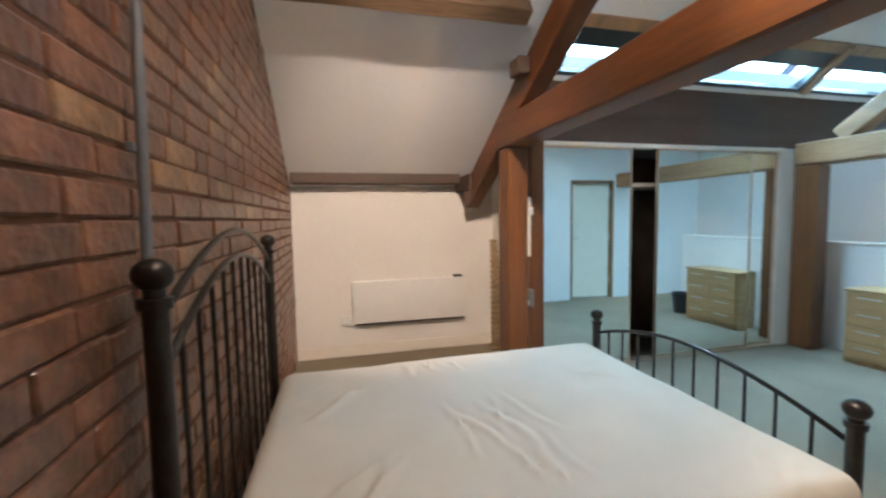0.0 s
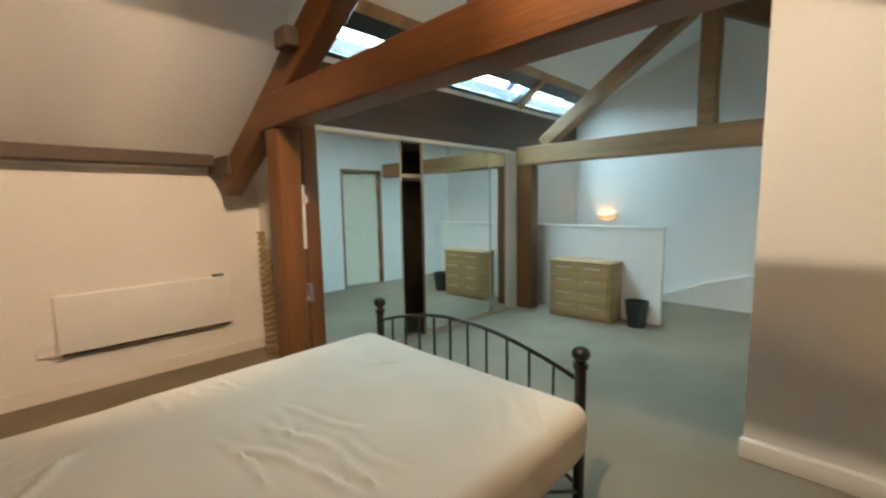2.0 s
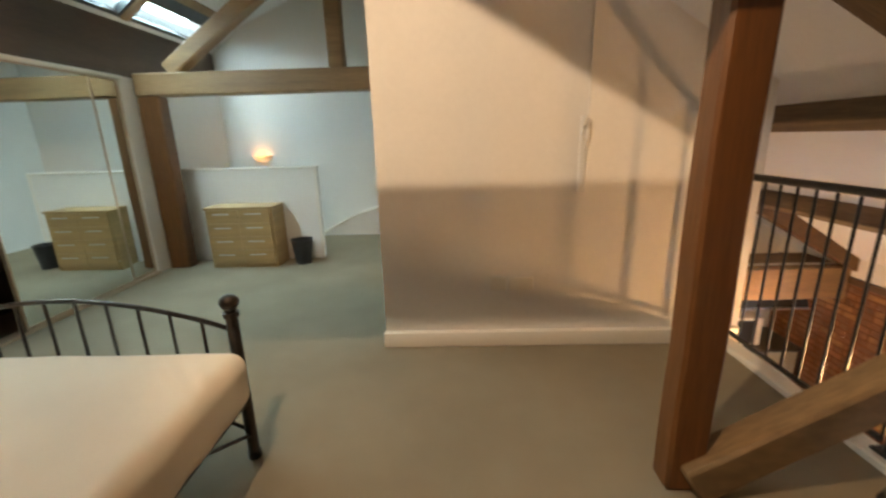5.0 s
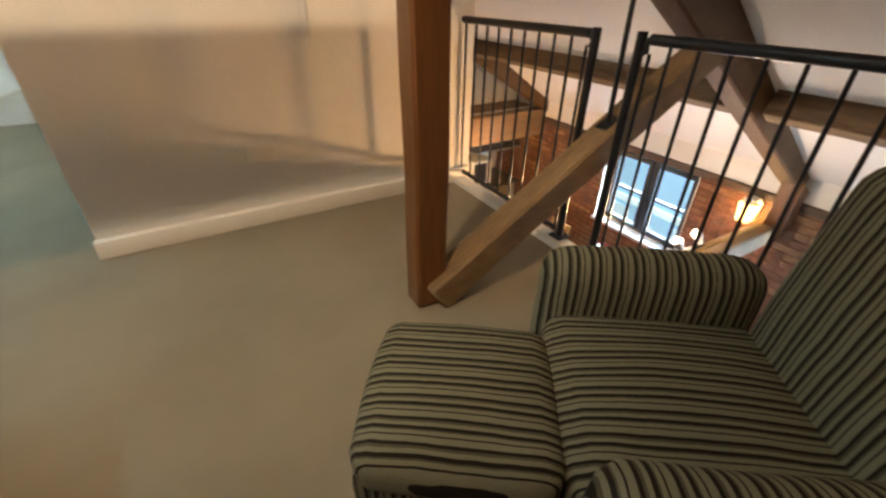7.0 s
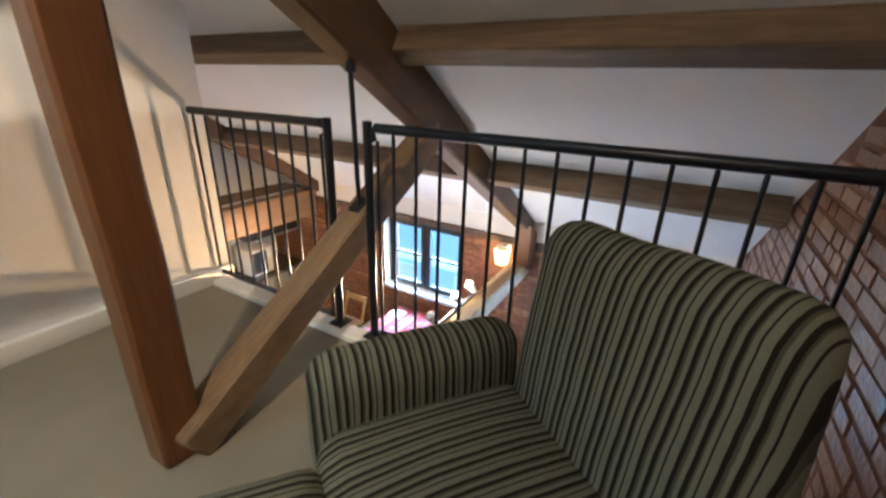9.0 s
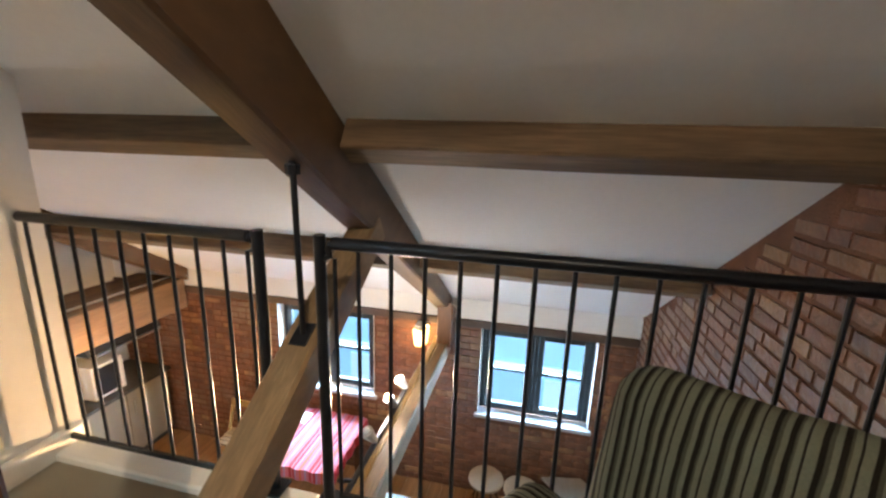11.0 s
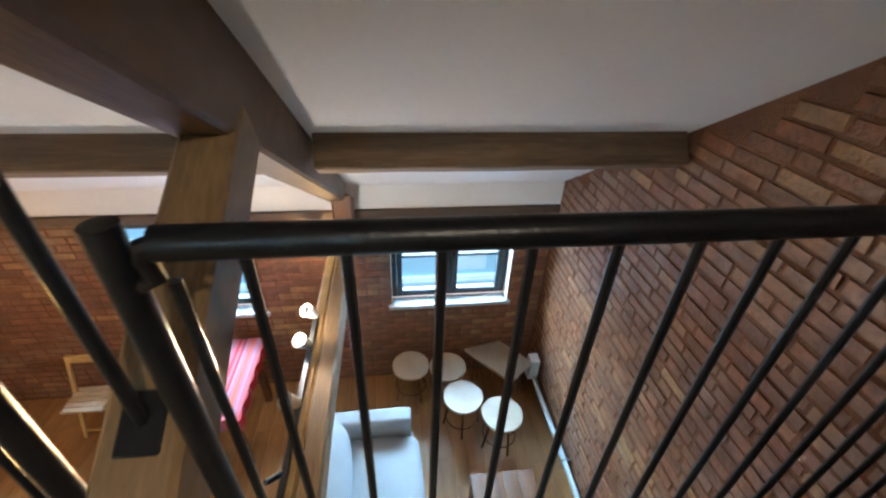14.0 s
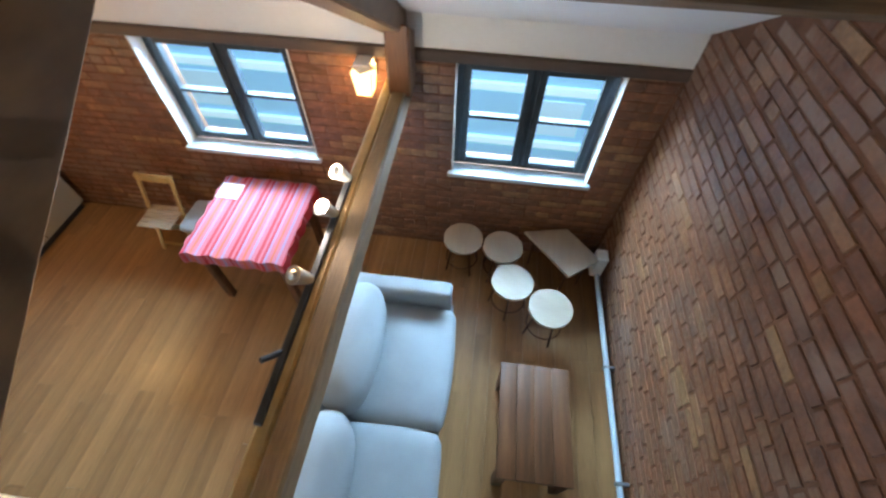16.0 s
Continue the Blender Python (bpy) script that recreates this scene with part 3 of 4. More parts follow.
single("jamb_post", bm_box((WX - 0.02, 1.93, 0), (WX + 0.10, 2.045, 1.96), 0.006), TIMBER_V, "reddish timber post beside the mirrored doors", "post", at=(-1.75, 2.0, 0))
wt = thing("white_trunking", (-1.66, 1.92, 1.0), "short white plastic trunking on the timber post", "trunking")
part("channel", bm_box((-1.70, 1.90, 1.02), (-1.655, 1.928, 1.50), 0.003), WHITE_PL, wt)
part("switch", bm_box((-1.655, 1.905, 1.36), (-1.61, 1.925, 1.42), 0.003), WHITE_PL, wt)
tp = thing("thermostat", (-1.62, 1.92, 0.66), "small grey and mint control box on the post", "control")
part("case", bm_box((-1.66, 1.895, 0.62), (-1.60, 1.928, 0.76), 0.004), GREYPIPE, tp)
part("dial", rod(bmesh.new(), (-1.63, 1.895, 0.65), (-1.63, 1.885, 0.65), 0.02), PIPE, tp)

# woven screen leaning behind the post
ws = thing("woven_screen", (-2.3, 1.9, 0), "pale woven rush screen standing behind the post", "screen")
for i in range(44):
    z = 0.02 + i * 0.0255
    w = 0.34 * (1 - (i / 50) ** 2.2)
    part("strand", tube(bmesh.new(), [(-2.44 + w * s / 8, 1.89 + 0.02 * math.sin(s * 1.6 + i * math.pi), z) for s in range(9)], 0.012, 6), WICKER, ws)

# ---------------------------------------------------------------- wardrobe
wd = thing("wardrobe", (WX - 0.3, 3.35, 0), "fitted wardrobe with sliding mirrored doors standing partly open", "wardrobe")
part("back_panel", bm_box((WX - 0.62, 2.05, 0), (WX - 0.60, 4.64, 1.93)), DARKIN, wd)
part("side_panel", bm_box((WX - 0.60, 2.05, 0), (WX - 0.08, 2.07, 1.93)), DARKIN, wd)
part("side_panel", bm_box((WX - 0.60, 4.62, 0), (WX - 0.08, 4.64, 1.93)), DARKIN, wd)
part("shelf", bm_box((WX - 0.6, 2.07, 1.60), (WX - 0.12, 4.62, 1.635)), GLOSS, wd, "white shelf inside")
part("top_track", bm_box((WX - 0.09, 2.05, 1.93), (WX + 0.02, 4.66, 1.965), 0.004), GLOSS, wd, "pale top track")
part("bottom_track", bm_box((WX - 0.09, 2.05, 0.0), (WX + 0.01, 4.66, 0.022), 0.003), ALU, wd)
for y0, y1, dx in ((2.07, 2.955, 0.0), (3.215, 4.30, 0.0), (4.29, 4.64, -0.03)):
    d = part("mirror_door", bm_box((WX - 0.022 + dx, y0 + 0.018, 0.05), (WX - 0.004 + dx, y1 - 0.018, 1.915)), MIRROR, wd)
    bm = bmesh.new()
    for lo, hi in (((y0, 0.022), (y0 + 0.018, 1.93)), ((y1 - 0.018, 0.022), (y1, 1.93)), ((y0 + 0.018, 0.022), (y1 - 0.018, 0.05)), ((y0 + 0.018, 1.915), (y1 - 0.018, 1.93))):
        box(bm, (WX - 0.028 + dx, lo[0], lo[1]), (WX + 0.002 + dx, hi[0], hi[1]), 0.003)
    part("door_frame", bm, ALU, d, "champagne aluminium door frame")
single("fascia_board", prism(bmesh.new(), [(WX - 0.1, 1.965), (WX - 0.01, 1.965), (WX - 0.01, zw(WX - 0.01)), (WX - 0.1, zw(WX - 0.1))], 1.82, 6.40), DARKBOARD, "dark brown timber fascia above the wardrobe", "fascia", kind="structure", at=(WX, 3.4, 2.0))
single("wall_wardrobe_side", bm_box((XW, 2.0, 0), (WX - 0.05, 2.045, 2.4)), PLASTER, "white panel closing the wardrobe end", "wall", kind="structure")
single("wall_wardrobe_return", bm_box((WX - 0.10, 4.645, 0), (WX - 0.01, 4.985, 1.965)), PLASTER, "white panel beside the mirrored doors", "wall", kind="structure")
single("wall_wardrobe_end", bm_box((WX - 0.1, 4.985, 0), (WX, 6.40, 1.965)), PLASTER, "white panel beside the wardrobe", "wall", kind="structure")

# ---------------------------------------------------------------- bed
BX0, BX1, BY0, BY1 = -0.86, 0.50, 0.07, 1.99
bed = thing("bed", (-0.18, 1.0, 0), "double bed with dark metal frame and bare fitted cream sheet", "bed")


def bed_end(y, ztop, zknob, zarc):
    """Two posts, an arched pair of rails and upright spindles."""
    for x in (BX0, BX1):
        bm = bmesh.new()
        rod(bm, (x, y, 0.0), (x, y, ztop), 0.024, seg=16)
        rod(bm, (x, y, ztop - 0.02), (x, y, ztop), 0.031, seg=16)
        rod(bm, (x, y, 0.0), (x, y, 0.03), 0.028, seg=16)
        p = part("post", bm, PEWTER, bed)
        b = bmesh.new()
        ball(b, (x, y, zknob), 0.038, (1, 1, 0.86), 18, 12)
        rod(b, (x, y, ztop - 0.005), (x, y, ztop + 0.02), 0.02, seg=14)
        part("knob", b, PEWTER, p, "round dark metal knob")

    def arc(s, h0, h1):
        return h0 + (h1 - h0) * math.sin(math.pi * s) ** 0.9
    n = 24
    for h0, h1 in zarc:
        bm = bmesh.new()
        tube(bm, [(BX0 + (BX1 - BX0) * i / n, y, arc(i / n, h0, h1)) for i in range(n + 1)], 0.010)
        part("arched_rail", bm, PEWTER, bed)
    part("lower_rail", rod(bmesh.new(), (BX0, y, 0.32), (BX1, y, 0.32), 0.012), PEWTER, bed)
    h0, h1 = zarc[-1]
    for i in range(1, 11):
        s = i / 11
        x = BX0 + (BX1 - BX0) * s
        part("spindle", rod(bmesh.new(), (x, y, 0.32), (x, y, arc(s, h0, h1)), 0.0065, seg=8), PEWTER, bed)


bed_end(BY0, 1.20, 1.245, ((1.14, 1.315), (1.03, 1.225)))
bed_end(BY1, 0.68, 0.72, ((0.60, 0.735),))
for x in (BX0, BX1):
    part("side_rail", bm_box((x - 0.015, BY0 + 0.02, 0.27), (x + 0.015, BY1 - 0.02, 0.33), 0.004), PEWTER, bed)
for i in range(9):
    y = BY0 + 0.15 + i * 0.2
    part("slat", bm_box((BX0 + 0.015, y, 0.29), (BX1 - 0.015, y + 0.06, 0.305)), PALE, bed)
part("brace", rod(bmesh.new(), (BX1 - 0.02, BY1, 0.14), (BX1 - 0.30, BY1, 0.30), 0.008), PEWTER, bed)
part("brace", rod(bmesh.new(), (BX1, BY1 - 0.02, 0.12), (BX1, BY1 - 0.32, 0.28), 0.008), PEWTER, bed)
# mattress in its creased fitted sheet
bm = bmesh.new()
mx0, mx1, my0, my1, mz0, mz1 = BX0 - 0.05, BX1 + 0.075, BY0 + 0.03, BY1 - 0.03, 0.31, 0.54
box(bm, (mx0, my0, mz0), (mx1, my1, mz1))
bmesh.ops.subdivide_edges(bm, edges=list(bm.edges), cuts=120, use_grid_fill=True)
# groups of creases: centre, direction, spread across it, length, height
rf = random.Random(5)
folds = []
for gx, gy, ang, spread_w, ln_, n_ in ((-0.10, 1.00, 0.10, 0.16, 0.16, 7), (0.25, 1.10, -0.1, 0.10, 0.14, 4), (-0.50, 1.72, 0.9, 0.12, 0.12, 6), (-0.46, 0.30, 2.2, 0.16, 0.17, 6), (0.20, 0.45, 2.5, 0.2, 0.2, 4), (0.36, 1.72, 2.2, 0.12, 0.12, 4), (-0.72, 0.9, 0.2, 0.25, 0.08, 6)):
    for k in range(n_):
        off = rf.uniform(-spread_w, spread_w)
        a = ang + rf.uniform(-0.28, 0.28)
        folds.append((gx - math.sin(ang) * off + rf.uniform(-0.06, 0.06), gy + math.cos(ang) * off, math.cos(a), math.sin(a), ln_ * rf.uniform(0.5, 1.15), rf.uniform(0.004, 0.011), rf.uniform(0.010, 0.020)))
for v in bm.verts:
    c = v.co
    r = 0.07
    q = Vector((min(max(c.x, mx0 + r), mx1 - r), min(max(c.y, my0 + r), my1 - r), min(max(c.z, mz0 + r), mz1 - r)))
    d = c - q
    if d.length > 1e-6:
        c = q + d.normalized() * min(d.length, r) if max(abs(d.x), abs(d.y), abs(d.z)) >= r - 1e-6 else c
    top = max(0, (c.z - mz0 - 0.1) / (mz1 - mz0 - 0.1))
    h = 0.014 * noise.noise(c * 1.6) + 0.003 * noise.noise(c * 6)
    if top > 0:
        for fx, fy, ca, sa, fl, fh, fw in folds:
            u, w = (c.x - fx) * ca + (c.y - fy) * sa, (c.y - fy) * ca - (c.x - fx) * sa
            if abs(u) < fl * 1.6 and abs(w) < 0.07:
                w += 0.012 * math.sin(u * 14 + fx * 40)
                h += fh * math.exp(-(w / fw) ** 2 - (u / fl) ** 4) - 0.5 * fh * math.exp(-((w - 1.6 * fw) / fw) ** 2 - (u / fl) ** 4)
    side = 1 - top
    c.z += top * h
    k = 0.006 * noise.noise(Vector((c.x * 9, c.y * 9, c.z * 1.5)))
    c.x += side * k
    c.y += side * k
    v.co = c
part("mattress", bm, SHEET, bed, "mattress in a creased cream fitted sheet")

# ---------------------------------------------------------------- chest of drawers, bin, sconce, heater
ch = thing("chest_of_drawers", (-0.9, 4.93, 0), "light oak chest of drawers with eight bar handles", "chest of drawers")
cx0, cx1, cy0, cy1, chh = -1.25, -0.53, 4.768, 5.10, 0.665
bm = bmesh.new()
box(bm, (cx0, cy0 + 0.02, 0.0), (cx0 + 0.02, cy1, chh - 0.022), 0.002)
box(bm, (cx1 - 0.02, cy0 + 0.02, 0.0), (cx1, cy1, chh - 0.022), 0.002)
box(bm, (cx0 + 0.02, cy1 - 0.01, 0.03), (cx1 - 0.02, cy1, chh - 0.022))
box(bm, (cx0 + 0.02, cy0 + 0.03, 0.0), (cx1 - 0.02, cy0 + 0.045, 0.05))
part("body", bm, OAK, ch)
part("top", bm_box((cx0 - 0.006, cy0 - 0.006, chh - 0.022), (cx1 + 0.006, cy1, chh), 0.003), OAK, ch)
mid = (cx0 + cx1) / 2
for r in range(4):
    z0 = 0.055 + r * 0.147
    for a, b in ((cx0 + 0.022, mid - 0.002), (mid + 0.002, cx1 - 0.022)):
        d = part("drawer_front", bm_box((a, cy0, z0), (b, cy0 + 0.02, z0 + 0.143), 0.002), OAK, ch)
        bm = bmesh.new()
        xm = (a + b) / 2
        rod(bm, (xm - 0.085, cy0 - 0.022, z0 + 0.10), (xm + 0.085, cy0 - 0.022, z0 + 0.10), 0.006, seg=8)
        for s in (-0.06, 0.06):
            rod(bm, (xm + s, cy0 - 0.022, z0 + 0.10), (xm + s, cy0, z0 + 0.10), 0.004, seg=6)
        part("handle", bm, STEEL, d, "steel bar handle")
bn = thing("waste_bin", (-0.30, 4.93, 0), "small round black waste paper bin beside the chest", "bin")
bm = bmesh.new()
n = 28
for r0, r1, z0, z1, flip in ((0.085, 0.118, 0.0, 0.27, 1), (0.08, 0.113, 0.006, 0.27, -1)):
    lo = [bm.verts.new((-0.30 + r0 * math.cos(k * math.tau / n), 4.93 + r0 * math.sin(k * math.tau / n), z0)) for k in range(n)]
    hi = [bm.verts.new((-0.30 + r1 * math.cos(k * math.tau / n), 4.93 + r1 * math.sin(k * math.tau / n), z1)) for k in range(n)]
    for k in range(n):
        bm.faces.new((lo[k], lo[(k + 1) % n], hi[(k + 1) % n], hi[k]))
    bm.faces.new(lo)
part("bucket", bm, BLACK, bn)
part("rim", tube(bmesh.new(), [(-0.30 + 0.117 * math.cos(k * math.tau / n), 4.93 + 0.117 * math.sin(k * math.tau / n), 0.27) for k in range(n + 1)], 0.006, 6), BLACK, bn)


def sconce(x, y, z, side, label):
    """Half-bowl uplighter on a wall that faces side (+1 or -1 along y); z is its rim."""
    s = thing("wall_sconce", (x, y, z), label, "wall light", "uplighters")
    bm = bmesh.new()
    n = 20
    prev = None
    for i in range(8):
        a = i / 7 * math.pi / 2
        r, h = 0.13 * math.sin(a) + 0.004, z - 0.09 * math.cos(a)
        ring = [bm.verts.new((x + r * math.cos(k * math.pi / n), y + side * r * math.sin(k * math.pi / n), h)) for k in range(n + 1)]
        if prev:
            for k in range(n):
                bm.faces.new((prev[k], prev[k + 1], ring[k + 1], ring[k]))
        prev = ring
    bmesh.ops.solidify(bm, geom=list(bm.faces), thickness=0.005)
    part("bowl", bm, GLOSS, s)
    g = part("bulb", rod(bmesh.new(), (x - 0.03, y + side * 0.06, z - 0.012), (x + 0.03, y + side * 0.06, z - 0.012), 0.012), SHADE_GLOW, s, "glowing bulb")
    g.visible_shadow = False
    return s


sconce(-1.262, 6.398, 1.14, -1, "lit plaster half-bowl uplighter above the low panel")
rs = thing("ridge_spotlight", (0.70, 0.75, 2.95), "small white lamp hung on a stem below the ridge", "ceiling light")
part("stem", rod(bmesh.new(), (0.70, 0.75, 3.0), (0.70, 0.75, ze(0.70) + 0.01), 0.008, seg=10), WHITE_PL, rs)
part("base", rod(bmesh.new(), (0.70, 0.75, 2.965), (0.70, 0.75, 3.0), 0.03, seg=20), WHITE_PL, rs)
g = part("bulb", ball(bmesh.new(), (0.70, 0.75, 2.94), 0.025), SHADE_GLOW, rs)
g.visible_shadow = False
ht = thing("wall_heater", (XW + 0.05, 1.1, 0.3), "flat white electric panel heater on the wall", "heater")
part("panel", bm_box((XW + 0.02, 0.53, 0.33), (XW + 0.085, 1.68, 0.745), 0.008, 2), WHITE_PL, ht)
part("grille", bm_box((XW + 0.015, 0.55, 0.312), (XW + 0.07, 1.66, 0.328), 0.002), BLACK, ht, "dark lower air slot")
part("bracket", bm_box((XW, 0.58, 0.34), (XW + 0.02, 1.63, 0.73)), WHITE_PL, ht)
part("control", bm_box((XW + 0.03, 1.55, 0.745), (XW + 0.07, 1.64, 0.765), 0.003), BLACK, ht, "small dark control on top")
bx = thing("fused_spur", (XW, 0.47, 0.36), "white fused outlet box beside the heater", "socket")
part("plate", bm_box((XW, 0.42, 0.32), (XW + 0.03, 0.52, 0.41), 0.004), WHITE_PL, bx)
part("flex", tube(bmesh.new(), [(XW + 0.02, 0.48, 0.32), (XW + 0.025, 0.5, 0.29), (XW + 0.03, 0.55, 0.285), (XW + 0.03, 0.6, 0.315)], 0.004), WHITE_PL, bx)

# conduit on the brick behind the bed head
cd = thing("conduit", (0.49, 0.03, 0.2), "grey steel conduit clipped to the brick wall", "pipe")
part("tube", rod(bmesh.new(), (0.49, 0.035, 0.2), (0.36, 0.035, 2.55), 0.011), GREYPIPE, cd)
for z in (1.5, 2.2):
    part("clip", bm_box((0.49 - 0.055 * (z - 0.2) - 0.02, 0.012, z - 0.01), (0.49 - 0.055 * (z - 0.2) + 0.02, 0.028, z + 0.01), 0.002), GREYPIPE, cd)

# ---------------------------------------------------------------- partition fittings
sk = thing("twin_sockets", (1.75, PY0, 0.40), "pair of cream sockets on the partition wall", "socket")
for x in (1.66, 1.79):
    s = part("plate", bm_box((x - 0.05 if x < 1.7 else x - 0.06, PY0 - 0.009, 0.37), (x + 0.05 if x < 1.7 else x + 0.09, PY0, 0.455), 0.004), GLOSS, sk)
tr = thing("cable_trunking", (2.15, PY0, 1.0), "white vertical cable trunking with a looped cord", "trunking")
part("channel", bm_box((2.12, PY0 - 0.018, 0.98), (2.155, PY0, 1.42), 0.003), WHITE_PL, tr)
part("riser", bm_box((2.158, PY0 - 0.010, 0.98), (2.168, PY0, 2.30), 0.002), WHITE_PL, tr)
part("cord", tube(bmesh.new(), [(2.16, PY0 - 0.02, 1.42), (2.135, PY0 - 0.03, 1.36), (2.13, PY0 - 0.03, 1.30), (2.15, PY0 - 0.03, 1.27), (2.17, PY0 - 0.03, 1.31), (2.165, PY0 - 0.025, 1.40)], 0.005), GLOSS, tr, "looped pale cord")

# door of the boxed room, ajar
dr = thing("door_1", (PX0 + 0.05, DY1, 0), "cream flush door standing ajar in a varnished frame", "door", kind="structure")
bm = bmesh.new()
for lo, hi in (((DY0, 0), (DY0 + 0.035, DH)), ((DY1 - 0.035, 0), (DY1, DH)), ((DY0 + 0.035, DH - 0.035), (DY1 - 0.035, DH))):
    box(bm, (PX0 - 0.01, lo[0], lo[1]), (PX0 + 0.11, hi[0], hi[1]), 0.004)
part("door_frame", bm, PALE, dr, "varnished timber frame")
leaf = part("leaf", bm_box((PX0 + 0.06, DY0 + 0.04, 0.008), (PX0 + 0.10, DY1 - 0.04, DH - 0.04), 0.003), DOORPAINT, dr)
bm = bmesh.new()
rod(bm, (PX0 + 0.06, DY0 + 0.10, 0.98), (PX0 + 0.01, DY0 + 0.10, 0.98), 0.01)
rod(bm, (PX0 + 0.015, DY0 + 0.10, 0.98), (PX0 + 0.015, DY0 + 0.21, 0.98), 0.009)
part("door_handle", bm, STEEL, leaf, "steel lever handle")
for z in (0.25, 0.95, 1.65):
    part("hinge", bm_box((PX0 + 0.045, DY1 - 0.046, z), (PX0 + 0.06, DY1 - 0.03, z + 0.09)), STEEL, leaf)
piv = Vector((PX0 + 0.10, DY1 - 0.04, 0)) - dr.location
leaf.matrix_basis = Matrix.Translation(piv) @ Matrix.Rotation(radians(9), 4, "Z") @ Matrix.Translation(-piv)

# ---------------------------------------------------------------- balustrade
RXB = 3.124


def balustrade(y0, y1, first, post, name_label):
    """One panel of round bars between rails; first is the y of the bar next to the post."""
    b = thing("balustrade", (RXB, (y0 + y1) / 2, 0.035), name_label, "balustrade", "mezzanine balustrades")
    part("handrail", rod(bmesh.new(), (RXB, y0, 1.05), (RXB, y1, 1.05), 0.021, seg=16), IRON, b)
    part("bottom_rail", bm_box((RXB - 0.008, y0, 0.062), (RXB + 0.008, y1, 0.086), 0.002), IRON, b)
    step = 0.1115 if first > post else -0.1115
    y = first
    while y0 < y < y1:
        part("baluster", rod(bmesh.new(), (RXB, y, 0.086), (RXB, y, 1.035), 0.0075, seg=8), IRON, b)
        y += step
    p = part("post", rod(bmesh.new(), (RXB, post, 0.035), (RXB, post, 1.075), 0.020, seg=14), IRON, b)
    part("base_plate", bm_box((RXB - 0.045, post - 0.04, 0.035), (RXB + 0.045, post + 0.04, 0.05), 0.003), IRON, p)
    e = y0 if first > post else y1
    d = 1 if first > post else -1
    part("return_bend", tube(bmesh.new(), [(RXB, e, 1.05), (RXB, e - d * 0.012, 1.047), (RXB, e - d * 0.018, 1.03), (RXB, e - d * 0.012, 1.005), (RXB, e - d * 0.035, 0.995)], 0.012), IRON, b)
    part("end_bar", rod(bmesh.new(), (RXB, e + d * 0.006, 0.086), (RXB, e + d * 0.006, 1.0), 0.0075, seg=8), IRON, b)
    return b


bl = balustrade(1.968, PY0, 2.069, 1.931, "black iron balustrade panel beside the partition")
br = balustrade(0.03, 1.655, 1.567, 1.701, "black iron balustrade panel beside the brick wall")
part("base_plate", bm_box((RXB - 0.045, 0.575, 0.035), (RXB + 0.045, 0.665, 0.062), 0.003), IRON, br)
tie = thing("tie_rod", (3.16, 1.80, 0.7), "slim iron rod between rafter and strut", "tie rod")
part("bar", rod(bmesh.new(), (3.171, 1.805, 0.60), (3.144, 1.798, 1.36), 0.011), IRON, tie)
pl = bm_box((-0.05, -0.035, -0.012), (0.05, 0.035, 0.012), 0.004)
pl.transform(Matrix.Translation((3.17, 1.805, 0.688)) @ Matrix.Rotation(-math.atan(0.6), 4, "Y"))
part("clamp", pl, IRON, tie)
part("nut", rod(bmesh.new(), (3.146, 1.799, 1.262), (3.145, 1.799, 1.295), 0.024, seg=6), IRON, tie)

# ---------------------------------------------------------------- armchair and footstool
UX = Vector((0.58, 0.81, 0)).normalized()      # towards the chair's left arm
FX = Vector((-UX.y, UX.x, 0))                   # the way the chair faces


def cushion(bm, lo, hi, r=0.06, n=10, puff=0.02, seed=0.0):
    tmp = bmesh.new()
    box(tmp, lo, hi)
    bmesh.ops.subdivide_edges(tmp, edges=list(tmp.edges), cuts=n, use_grid_fill=True)
    c0 = [(a + b) / 2 for a, b in zip(lo, hi)]
    h = [(b - a) / 2 for a, b in zip(lo, hi)]
    rr = min(r, min(h))
    for v in tmp.verts:
        c = v.co
        q = Vector([min(max(c[i], lo[i] + rr), hi[i] - rr) for i in range(3)])
        d = c - q
        if d.length > 1e-7:
            c = q + d.normalized() * min(d.length, rr)
        s = [1 - ((c[i] - c0[i]) / h[i]) ** 2 if h[i] else 0 for i in range(3)]
        for i in range(3):
            j, k = (i + 1) % 3, (i + 2) % 3
            c[i] += puff * ((c[i] - c0[i]) / h[i]) * max(0, s[j]) * max(0, s[k])
        v.co = c + 0.006 * noise.noise_vector(c * 5 + Vector((seed, 0, 0)))
    me = bpy.data.meshes.new("tmp")
    tmp.to_mesh(me)
    tmp.free()
    bm.from_mesh(me)
    bpy.data.meshes.remove(me)
    return bm


def turned(ob, origin):
    """Stands a thing built round its own origin (x: facing, y: to its left arm) in the room."""
    ob.matrix_world = Matrix.Translation(origin) @ Matrix(((FX.x, UX.x, 0), (FX.y, UX.y, 0), (0, 0, 1))).to_4x4()


ac = thing("armchair", (0, 0, 0), "armchair in green and dark striped chenille beside the brick wall", "armchair")
AZ = (2.134, 0.971, 0)
part("base", cushion(bmesh.new(), (-0.66, -0.27, 0.06), (-0.02, 0.33, 0.24), 0.03, 6, 0.0), STRIPE_U, ac)
part("seat_cushion", cushion(bmesh.new(), (-0.62, -0.24, 0.22), (0.0, 0.305, 0.37), 0.05, 12, 0.03, 1), STRIPE_U, ac)
for a0, a1, nm in ((0.305, 0.475, 0), (-0.41, -0.24, 7)):
    part("arm", cushion(bmesh.new(), (-0.65, a0, 0.06), (0.0, a1, 0.53), 0.075, 14, 0.012, nm), STRIPE_F, ac)
